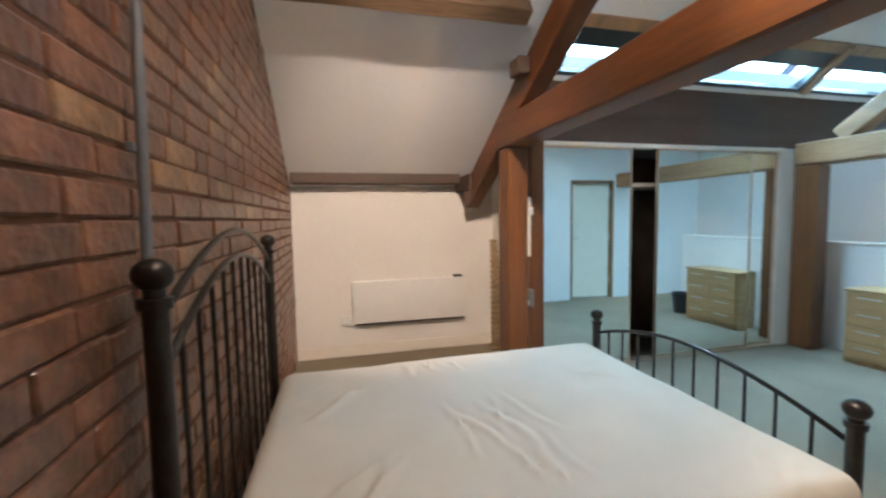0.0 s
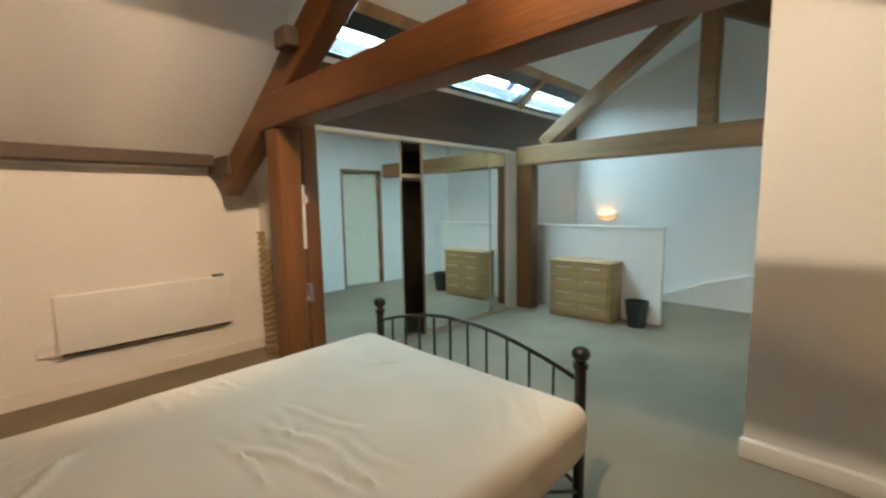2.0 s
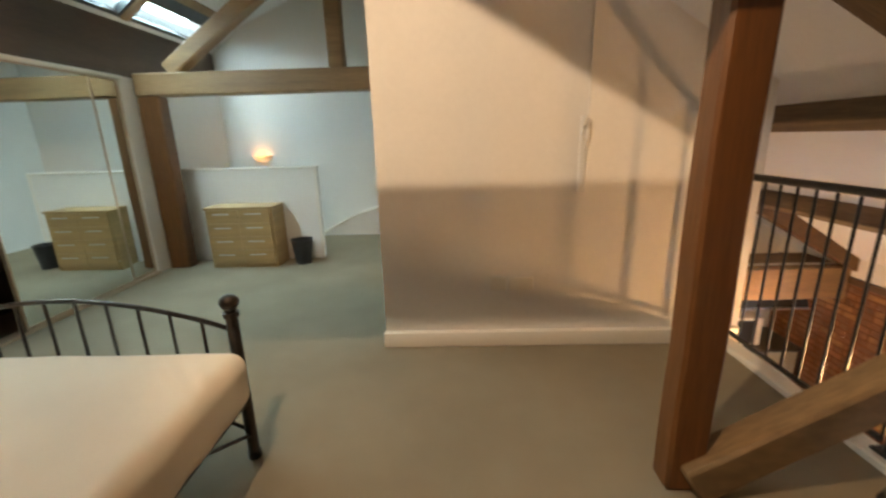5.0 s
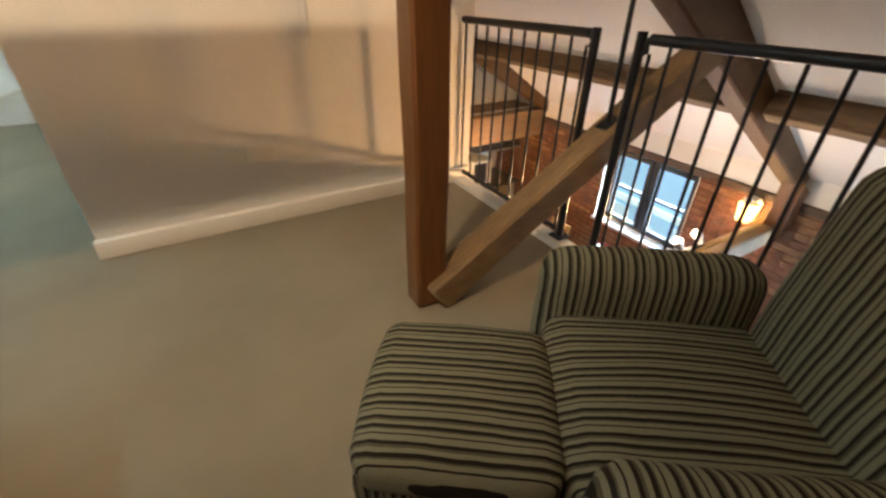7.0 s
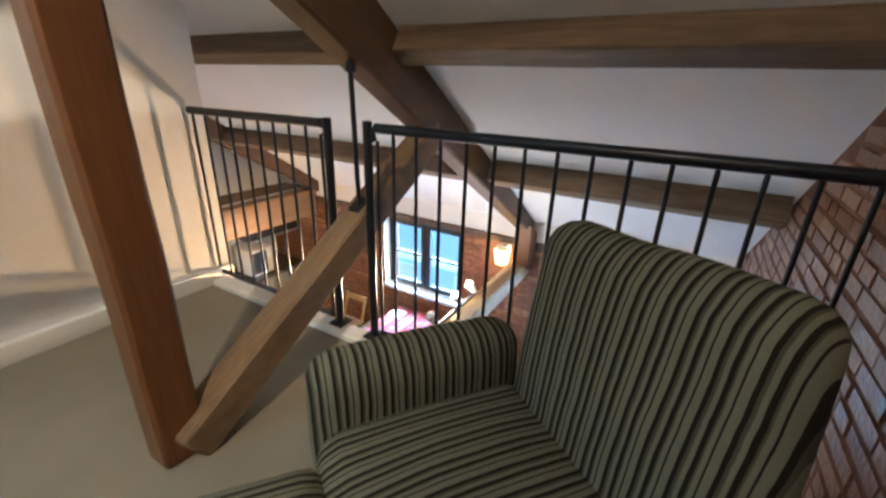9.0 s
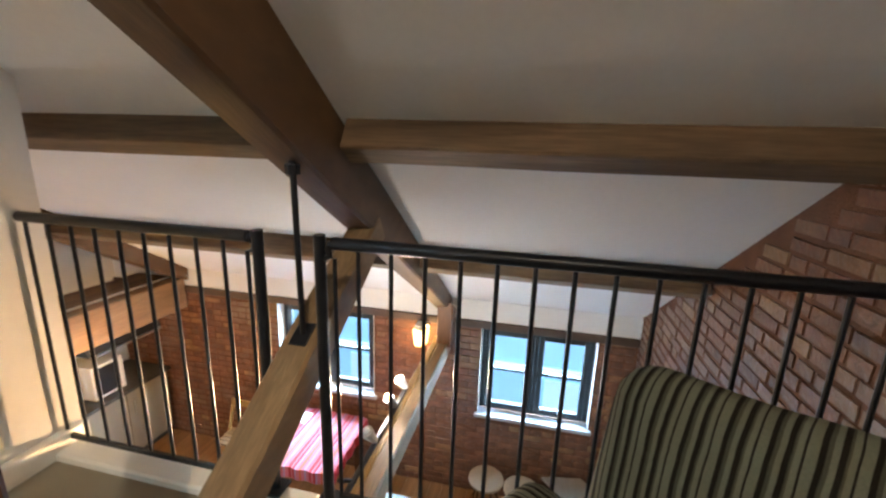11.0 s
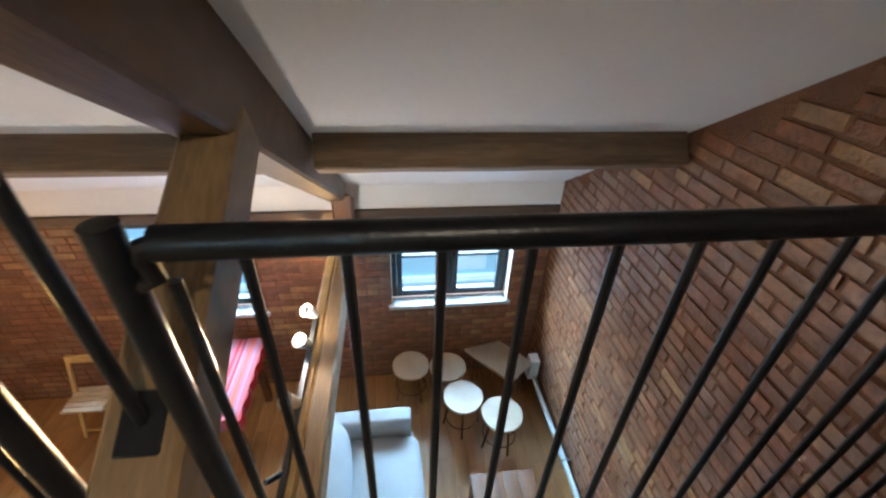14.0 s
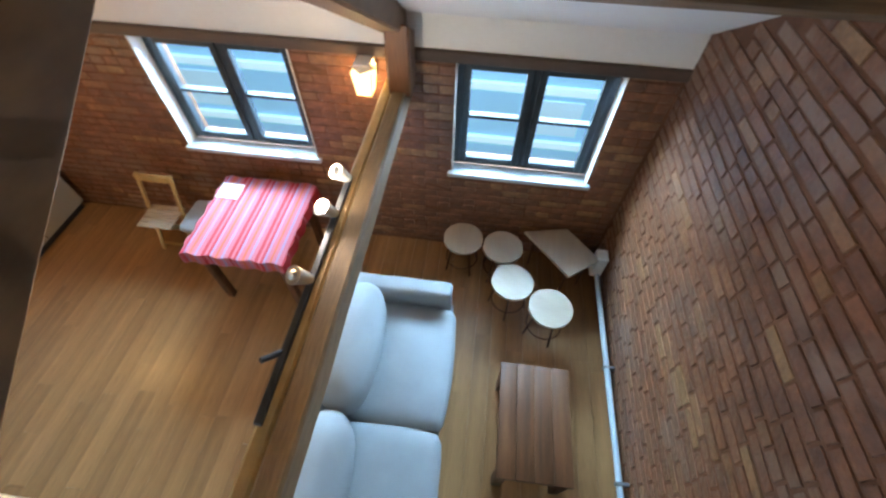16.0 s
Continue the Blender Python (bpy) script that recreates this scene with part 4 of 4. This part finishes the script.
bm = cushion(bmesh.new(), (-0.72, -0.37, 0.08), (-0.575, 0.29, 0.895), 0.065, 18, 0.022, 3)
for v in bm.verts:
    v.co.x -= 0.10 * max(0, v.co.z - 0.3)
    if v.co.z > 0.55:
        v.co.z += 0.03 * max(0, -v.co.y / 0.36) * (v.co.z - 0.55) / 0.3
        v.co.y *= 1 - 0.10 * (v.co.z - 0.55)
part("backrest", bm, STRIPE_U, ac)
for x in (-0.62, -0.06):
    for y in (-0.32, 0.38):
        part("foot", rod(bmesh.new(), (x, y, 0), (x, y, 0.08), 0.018, 0.028, 10), TABLEWOOD, ac)
turned(ac, AZ)
ot = thing("footstool", (0, 0, 0), "square footstool in matching green striped chenille", "footstool")
part("cushion_top", cushion(bmesh.new(), (0.005, -0.235, 0.24), (0.47, 0.225, 0.37), 0.045, 10, 0.014, 2), STRIPE_U, ot)
part("skirt", cushion(bmesh.new(), (0.007, -0.233, 0.03), (0.468, 0.223, 0.315), 0.02, 6, 0.0, 4), STRIPE_F, ot)
for x in (0.06, 0.41):
    for y in (-0.17, 0.17):
        part("foot", rod(bmesh.new(), (x, y, 0), (x, y, 0.05), 0.02, 0.024, 10), TABLEWOOD, ot)
turned(ot, AZ)

# ---------------------------------------------------------------- room below
sf = thing("sofa", (3.8, 1.7, LOW), "two-seat sofa in pale grey cloth with loose cushions", "sofa")
part("base", cushion(bmesh.new(), (2.88, 1.29, LOW + 0.08), (4.86, 2.14, LOW + 0.28), 0.03, 8, 0), SOFA, sf)
for x in (2.76, 4.74):
    part("arm", cushion(bmesh.new(), (x, 1.32, LOW + 0.09), (x + 0.14, 2.14, LOW + 0.585), 0.03, 10, 0.006), SOFA, sf)
part("backrest", cushion(bmesh.new(), (2.88, 2.0, LOW + 0.1), (4.75, 2.20, LOW + 0.70), 0.05, 10, 0.01), SOFA, sf)
for a, b in ((3.82, 4.735), (2.905, 3.82)):
    part("seat_cushion", cushion(bmesh.new(), (a + 0.008, 1.27, LOW + 0.26), (b - 0.008, 1.94, LOW + 0.43), 0.06, 14, 0.028, a), SOFA, sf)
    part("back_cushion", cushion(bmesh.new(), (a + 0.02, 1.80, LOW + 0.41), (b - 0.06, 2.08, LOW + 0.80), 0.12, 14, 0.05, b), SOFA, sf)
for x in (2.86, 4.76):
    for y in (1.38, 2.08):
        part("foot", rod(bmesh.new(), (x, y, LOW), (x, y, LOW + 0.11), 0.022, 0.028, 10), TABLEWOOD, sf)

ct = thing("coffee_table", (3.97, 0.66, LOW), "low dark brown wooden coffee table", "coffee table")
tz = LOW + 0.42
for i in range(4):
    y = 0.418 + i * 0.121
    part("top_board", bm_box((3.60, y, tz - 0.04), (4.352, y + 0.1195, tz), 0.004, 2), TABLEWOOD, ct)
part("apron", bm_box((3.63, 0.45, tz - 0.11), (4.32, 0.87, tz - 0.04), 0.003), TABLEWOOD, ct)
for x in (3.61, 4.275):
    for y in (0.428, 0.825):
        part("leg", bm_box((x, y, LOW), (x + 0.065, y + 0.065, tz - 0.04), 0.004), TABLEWOOD, ct)

SX, SY, SH = 5.468, 1.285, 0.398
st = thing("round_stool", (SX, SY, LOW), "low round-topped pale plywood stool on thin legs", "stool", "plywood stools")
bm = rod(bmesh.new(), (SX, SY, LOW + SH - 0.022), (SX, SY, LOW + SH), 0.176, seg=40)
part("top", bm, BIRCH, st)
for k in range(4):
    a = k * math.tau / 4 + 0.6
    part("leg", rod(bmesh.new(), (SX + 0.165 * math.cos(a), SY + 0.165 * math.sin(a), LOW), (SX + 0.105 * math.cos(a), SY + 0.105 * math.sin(a), LOW + SH - 0.022), 0.009, seg=8), TABLEWOOD, st)
part("stretcher_ring", tube(bmesh.new(), [(SX + 0.147 * math.cos(k * math.tau / 20), SY + 0.147 * math.sin(k * math.tau / 20), LOW + 0.12) for k in range(21)], 0.006, 6), TABLEWOOD, st)
for x, y, a in ((5.418, 0.930, 20), (5.067, 0.835, 50), (4.861, 0.524, 75)):
    copy_thing(st, pose(x, y, LOW, 0, 0, a))
cn = thing("corner_table", (5.3, 0.4, LOW), "pale trapezoid corner table beside the brick wall", "table")
part("top", prism(bmesh.new(), [(5.593, 0.745), (5.155, 0.374), (5.366, 0.10), (5.677, 0.36)], LOW + 0.405, LOW + 0.43, "z"), BIRCH, cn)
for x, y in ((5.56, 0.64), (5.24, 0.37), (5.38, 0.19), (5.60, 0.38)):
    part("leg", rod(bmesh.new(), (x, y, LOW), (x, y, LOW + 0.405), 0.012, seg=8), TABLEWOOD, cn)

dt = thing("dining_table", (5.17, 3.0, LOW), "square dark wooden dining table by the window", "dining table")
tz = -1.50
part("tabletop", bm_box((4.775, 2.62, tz - 0.03), (5.575, 3.39, tz), 0.004), TABLEWOOD, dt)
for x in (4.81, 5.47):
    for y in (2.65, 3.29):
        part("leg", bm_box((x, y, LOW), (x + 0.06, y + 0.06, tz - 0.03), 0.004), TABLEWOOD, dt)
tc = thing("tablecloth", (5.17, 3.0, tz), "red and pink striped cloth over the dining table", "tablecloth")
bm = bmesh.new()
nx, ny = 28, 28
grid = []
for i in range(nx + 1):
    row = []
    for j in range(ny + 1):
        x, y = 4.65 + 1.05 * i / nx, 2.49 + 1.03 * j / ny
        ox, oy = max(4.765 - x, x - 5.585, 0), max(2.61 - y, y - 3.40, 0)
        o = math.hypot(ox, oy)
        z = tz + 0.004 - o * 1.0
        X = min(max(x, 4.765), 5.585) + (0.012 if ox else 0) * (1 if x > 5.2 else -1) + 0.01 * math.sin(y * 38) * (o > 0)
        Y = min(max(y, 2.61), 3.40) + (0.012 if oy else 0) * (1 if y > 3.0 else -1) + 0.01 * math.sin(x * 35) * (o > 0)
        row.append(bm.verts.new((X, Y, z + 0.002 * noise.noise(Vector((x * 6, y * 6, 0))))))
    grid.append(row)
for i in range(nx):
    for j in range(ny):
        bm.faces.new((grid[i][j], grid[i + 1][j], grid[i + 1][j + 1], grid[i][j + 1]))
bmesh.ops.recalc_face_normals(bm, faces=bm.faces)
bmesh.ops.solidify(bm, geom=list(bm.faces), thickness=-0.003)
part("cloth", bm, CLOTH, tc)
single("paper_sheet", bm_box((5.335, 3.20, tz + 0.012), (5.50, 3.385, tz + 0.015)), WHITE_PL, "pale paper sheet lying on the tablecloth", "paper", at=(5.42, 3.29, tz + 0.012))

CX, CY = 5.34, 4.03
fc = thing("folding_chair", (CX, CY, LOW), "yellow pine folding chair at the dining table", "chair")


def batten(a, b, w, h):
    """A straight batten between two points, w wide along y and h thick."""
    a, b = Vector(a), Vector(b)
    bm = bm_box((-h / 2, -w / 2, 0), (h / 2, w / 2, (b - a).length), 0.003)
    bm.transform(Matrix.Translation(a) @ (b - a).to_track_quat("Z", "Y").to_matrix().to_4x4())
    return bm


for y in (CY - 0.155, CY + 0.155):
    part("back_upright", batten((CX - 0.10, y, LOW), (CX + 0.16, y, LOW + 0.77), 0.024, 0.032), PINE, fc)
    yi = y + (0.03 if y < CY else -0.03)
    part("leg", batten((CX + 0.20, yi, LOW), (CX - 0.14, yi, LOW + 0.415), 0.022, 0.03), PINE, fc)
for k in range(5):
    x = CX - 0.165 + k * 0.054
    part("slat", bm_box((x, CY - 0.16, LOW + 0.418), (x + 0.046, CY + 0.16, LOW + 0.436), 0.003), BIRCH, fc, "pale seat slat")
part("top_rail", bm_box((CX + 0.125, CY - 0.165, LOW + 0.70), (CX + 0.148, CY + 0.165, LOW + 0.78), 0.006), PINE, fc)
part("stretcher", batten((CX - 0.075, CY - 0.15, LOW + 0.07), (CX - 0.075, CY + 0.15, LOW + 0.07), 0.026, 0.02), PINE, fc)
part("stretcher", batten((CX + 0.15, CY - 0.12, LOW + 0.07), (CX + 0.15, CY + 0.12, LOW + 0.07), 0.026, 0.02), PINE, fc)
gs = thing("padded_stool", (5.36, 3.62, LOW), "grey padded seat tucked beside the dining table", "stool")
part("seat", cushion(bmesh.new(), (5.18, 3.46, LOW + 0.39), (5.54, 3.80, LOW + 0.46), 0.035, 8, 0.01), SOFA, gs)
for x in (5.23, 5.49):
    for y in (3.51, 3.75):
        part("leg", rod(bmesh.new(), (x, y, LOW), (x, y, LOW + 0.39), 0.012, seg=8), TABLEWOOD, gs)
# small things on and by the window sill
og = thing("sill_ornament", (XE + 0.02, 2.76, WZ0 + 0.01), "small clear glass ornament on the window sill", "ornament")
part("ball", ball(bmesh.new(), (XE + 0.02, 2.76, WZ0 + 0.040), 0.030), PANE, og)
part("ball", ball(bmesh.new(), (XE + 0.03, 2.80, WZ0 + 0.027), 0.018), PANE, og)
for a, b in WIN:
    m = (a + b) / 2
    hd = thing("window_handle", (XE + 0.10, m, -0.83), "dark metal casement fastener on the window", "handle", "casement fasteners")
    part("lever", bm_box((XE + 0.080, m - 0.033, -0.90), (XE + 0.092, m - 0.017, -0.79), 0.003), IRON, hd)
    part("rose", bm_box((XE + 0.092, m - 0.039, -0.85), (XE + 0.107, m - 0.011, -0.79), 0.003), IRON, hd)

# lantern on its bracket, clip lamps on the beam
LX, LY, LZ = 5.605, 2.03, -0.46
ln = thing("wall_lantern", (LX, LY, LZ), "lit glass wall lantern on a white bracket", "wall light")
part("bracket", bm_box((LX - 0.05, LY - 0.05, LZ + 0.115), (XE + 0.006, LY + 0.05, LZ + 0.13), 0.004), GLOSS, ln)
part("back_plate", bm_box((XE - 0.02, LY - 0.06, LZ - 0.02), (XE + 0.006, LY + 0.06, LZ + 0.112), 0.004), GLOSS, ln)
bm = bmesh.new()
bmesh.ops.create_cone(bm, cap_ends=True, segments=4, radius1=0.070, radius2=0.095, depth=0.17, matrix=Matrix.Translation((LX, LY, LZ)) @ Matrix.Rotation(radians(45), 4, "Z"))
lg = part("shade", bm, SHADE_GLOW, ln, "glowing glass shade")
lg.visible_shadow = False
part("cap", rod(bmesh.new(), (LX, LY, LZ + 0.087), (LX, LY, LZ + 0.114), 0.085, 0.03, 4), GLOSS, ln, "pale metal cap")
for k in range(4):
    a = radians(45) + k * math.pi / 2
    part("corner_bar", rod(bmesh.new(), (LX + 0.068 * math.cos(a) * 1.05, LY + 0.068 * math.sin(a) * 1.05, LZ - 0.086), (LX + 0.096 * math.cos(a), LY + 0.096 * math.sin(a), LZ + 0.086), 0.004, seg=6), GLOSS, ln)
# yellow pine colour carries the lamplight on this side of the beam
single("beam_side_timber", beam(2.31, -0.60, 5.695, -0.60, 0.13, 1.838, 1.905), PINE, "timber along the side of the tie beam, lamplight put into its yellow", "beam", at=(4.4, 1.87, -0.6))
tk = thing("light_track", (4.1, 1.885, -0.47), "black lighting track with small spot lamps along the beam", "track light")
part("track", bm_box((3.45, 1.875, -0.472), (4.70, 1.903, -0.445), 0.003), BLACK, tk)
for x in (4.655, 4.41, 4.03):
    h = part("lamp_head", rod(bmesh.new(), (x + 0.02, 1.89, -0.445), (x - 0.02, 1.93, -0.36), 0.022, 0.042, 16), STEEL if x != 4.655 else GLOSS, tk, "small steel spot head")
    part("bulb", ball(bmesh.new(), (x - 0.021, 1.931, -0.357), 0.024), SHADE_GLOW if x == 4.41 else STEEL, h)
part("end_arm", rod(bmesh.new(), (3.72, 1.895, -0.455), (3.66, 1.945, -0.41), 0.012), BLACK, tk)

# pipe along the foot of the brick wall
pp = thing("wall_pipe", (4.2, 0.06, LOW + 0.2), "pale blue-grey pipe running low along the brick wall", "pipe")
part("tube", rod(bmesh.new(), (2.4, 0.06, LOW + 0.19), (5.42, 0.06, LOW + 0.21), 0.022), PIPE, pp)
part("valve", bm_box((5.36, 0.02, LOW + 0.18), (5.48, 0.12, LOW + 0.44), 0.01), WHITE_PL, pp, "white valve box")
for x in (2.9, 3.7, 4.5):
    part("bracket", bm_box((x - 0.012, 0.0, LOW + 0.17), (x + 0.012, 0.085, LOW + 0.225), 0.003), GREYPIPE, pp)

# kitchen end
KY = 5.25
for i in range(4):
    x = 3.56 + i * 0.52
    kt = thing("kitchen_unit", (x + 0.26, KY + 0.3, LOW), "grey kitchen base unit with a bar handle", "kitchen unit", "kitchen units")
    part("body", bm_box((x + 0.002, KY, LOW + 0.1), (x + 0.518, KY + 0.58, LOW + 0.87), 0.003), KITCHEN, kt)
    part("plinth", bm_box((x, KY + 0.06, LOW), (x + 0.52, KY + 0.5, LOW + 0.1)), BLACK, kt)
    d = part("door", bm_box((x + 0.004, KY - 0.02, LOW + 0.12), (x + 0.516, KY, LOW + 0.86), 0.003), KITCHEN, kt)
    part("handle", rod(bmesh.new(), (x + 0.06, KY - 0.04, LOW + 0.6), (x + 0.06, KY - 0.04, LOW + 0.75), 0.006), STEEL, d)
single("worktop", bm_box((3.54, KY - 0.04, LOW + 0.872), (5.68, KY + 0.60, LOW + 0.912), 0.004), WORKTOP, "dark speckled worktop over the kitchen units", "worktop", at=(4.6, KY + 0.3, LOW + 0.872))
bk = thing("bulkhead_shelf", (4.9, 5.2, -0.2), "boxed timber shelf above the kitchen with cream edge", "shelf")
part("board", bm_box((3.9, 5.004, -0.20), (5.69, 5.50, -0.165), 0.004), PALE, bk)
part("edge_strip", bm_box((3.9, 5.004, -0.164), (5.69, 5.03, -0.145), 0.003), GLOSS, bk, "cream edge strip")
ho = thing("cooker_hood", (5.1, 5.3, -0.7), "dark flat cooker hood under the timber shelf", "cooker hood")
part("canopy", prism(bmesh.new(), [(5.06, -0.70), (5.60, -0.70), (5.60, -0.58), (5.12, -0.60)], 4.70, 5.50, "x"), BLACK, ho)
part("visor", bm_box((4.72, 5.03, -0.715), (5.48, 5.06, -0.695), 0.002), STEEL, ho)
mw = thing("microwave", (5.02, 5.45, LOW + 0.912), "white microwave standing on the dark worktop", "microwave")
part("case", bm_box((4.86, 5.30, LOW + 0.925), (5.20, 5.66, LOW + 1.30), 0.01, 2), WHITE_PL, mw)
part("door_glass", bm_box((4.88, 5.292, LOW + 0.96), (5.10, 5.30, LOW + 1.27), 0.003), BLACK, mw)
for x in (4.88, 5.18):
    part("foot", rod(bmesh.new(), (x, 5.48, LOW + 0.912), (x, 5.48, LOW + 0.925), 0.012, seg=8), BLACK, mw)
single("wall_kitchen", bm_box((3.2, KY + 0.62, LOW), (XE + 0.01, KY + 0.72, 1.9)), PLASTER, "plastered wall behind the kitchen", "wall", kind="structure")

# street outside the windows; its surfaces glow in place of daylight
bd = single("backdrop", bm_box((9.0, -8, -7), (9.1, 14, 8)), OUTSIDE, "pale building across the street, glowing in place of daylight", "backdrop", kind="structure")
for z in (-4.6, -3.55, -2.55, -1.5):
    single("backdrop_ledge", bm_box((8.93, -8, z), (9.0, 14, z + 0.12)), OUTSIDE2, "paler glowing ledge on the building opposite", "backdrop", kind="structure")
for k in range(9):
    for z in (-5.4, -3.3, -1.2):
        single("backdrop_window", bm_box((8.97, -6 + k * 1.9, z), (9.0, -5.1 + k * 1.9, z + 0.62)), OUTSIDE3, "glowing window of the building opposite", "backdrop", kind="structure")

# ---------------------------------------------------------------- floorboards and bricks
bl_mesh = {}


def board_mesh(length):
    if length not in bl_mesh:
        bl_mesh[length] = smooth_by_angle(mesh_of("floorboard", bm_box((0, 0, -0.018), (length, 0.1352, 0), 0.001), BOARDS))
    return bl_mesh[length]


rng = random.Random(4)
rows = int(5.9 / 0.136)
for r in range(rows):
    x = 2.35 - rng.random() * 0.9
    while x < 5.7:
        L = rng.choice((0.9, 1.2, 1.5))
        e = min(x + L, 5.705)
        s = max(x, 2.31)
        if e - s > 0.05:
            o = new("floorboard", board_mesh(round(e - s - 0.002, 2)))
            o.parent = floor_low
            o.location = (s, 0.0 + r * 0.136, LOW)
        x += L


def wall_bricks(spots, parent, near, axis, proud=0.0025):
    """Lays bricks (a, z, length, height) on a wall; those for which near() holds are pieces, the rest one joined part."""
    kinds = {}
    count = 0
    rb = random.Random(11)
    verts, faces = [], []
    for a, z, L, h in spots:
        d = proud + rb.uniform(-0.002, 0.004)
        if near(a, z) and count < 300:
            key = (round(L * 200) / 200, round(h, 3), rb.randrange(3))
            if key not in kinds:
                bm = bm_box((0, 0, 0), (key[0], 0.03, key[1]), 0.005)
                for v in bm.verts:
                    v.co += 0.003 * noise.noise_vector(v.co * 14 + Vector((key[2] * 9, key[0] * 50, 0)))
                if axis == "x":
                    bm.transform(Matrix.Rotation(radians(90), 4, "Z"))
                me = mesh_of("brick", bm, BRICK)
                kinds[key] = me
            o = new("brick", kinds[key])
            o.parent = parent
            o.location = (a, -0.03 + d, z) if axis == "y" else (XE + 0.042 - d, a, z)
            count += 1
            continue
        i = len(verts)
        j = [rb.uniform(-0.003, 0.003) for _ in range(8)]
        e = 0.006
        if axis == "y":
            lo = [(a, -0.02, z), (a + L, -0.02, z), (a + L, -0.02, z + h), (a, -0.02, z + h)]
            hi = [(a + e + j[0], d, z + e + j[1]), (a + L - e + j[2], d, z + e + j[3]), (a + L - e + j[4], d, z + h - e + j[5]), (a + e + j[6], d, z + h - e + j[7])]
        else:
            lo = [(XE + 0.02, a, z), (XE + 0.02, a + L, z), (XE + 0.02, a + L, z + h), (XE + 0.02, a, z + h)]
            hi = [(XE - d + 0.012, a + e + j[0], z + e + j[1]), (XE - d + 0.012, a + L - e + j[2], z + e + j[3]), (XE - d + 0.012, a + L - e + j[4], z + h - e + j[5]), (XE - d + 0.012, a + e + j[6], z + h - e + j[7])]
        verts += lo + hi
        q = [(0, 1, 5, 4), (1, 2, 6, 5), (2, 3, 7, 6), (3, 0, 4, 7), (4, 5, 6, 7)]
        if axis == "x":
            q = [f[::-1] for f in q]
        faces += [tuple(i + k for k in f) for f in q]
    me = bpy.data.meshes.new("brickwork")
    me.from_pydata(verts, [], faces)
    me.materials.append(BRICK)
    o = new("brickwork", me)
    o.parent = parent
    tagged(o, "bricks of the further courses", kind="stuff")


rng = random.Random(7)
CO, BL = 0.072, 0.222
spots = []
z = LOW
r = 0
while z < RZ:
    head = r % 4 == 3          # every fourth course shows the short ends
    step = BL / 2 if head else BL
    x = -2.72 - (0.0 if r % 2 else step / 2)
    zz = z + rng.uniform(-0.004, 0.004)
    while x < 5.7:
        step = rng.choice((BL / 2, BL, BL, BL)) * rng.uniform(0.93, 1.07)
        L = step - 0.007
        a, b = max(x, -2.705), min(x + L, 5.70)
        if b - a > 0.03 and zz + CO < min(zb(a), ze(b)) + 0.05 and zz + CO < min(zb(b), ze(a)) + 0.05:
            spots.append((a, zz, b - a, CO - 0.008 + rng.uniform(-0.003, 0.003)))
        x += step
    z += CO
    r += 1
wall_bricks(spots, wall_south, lambda a, z: -1.3 < a < 1.0 and 0.75 < z < 2.3, "y")
spots = []
z, r = LOW, 0
while z < -0.35:
    step = BL / 2 if r % 4 == 3 else BL
    y = -0.0 - (0.0 if r % 2 else step / 2)
    while y < 5.8:
        L = step - 0.008
        segs = [(max(y, 0.02), y + L)]
        for a, b in WIN:
            if z + CO > WZ0 - 0.04:
                nxt = []
                for s, e in segs:
                    if e <= a or s >= b:
                        nxt.append((s, e))
                    else:
                        nxt += [(s, a)] if a - s > 0.02 else []
                        nxt += [(b, e)] if e - b > 0.02 else []
                segs = nxt
        for s, e in segs:
            if e - s > 0.02:
                spots.append((s, z, e - s, CO - 0.008))
        y += step
    z += CO
    r += 1
wall_bricks(spots, wall_east, lambda a, z: a < 2.4, "x")
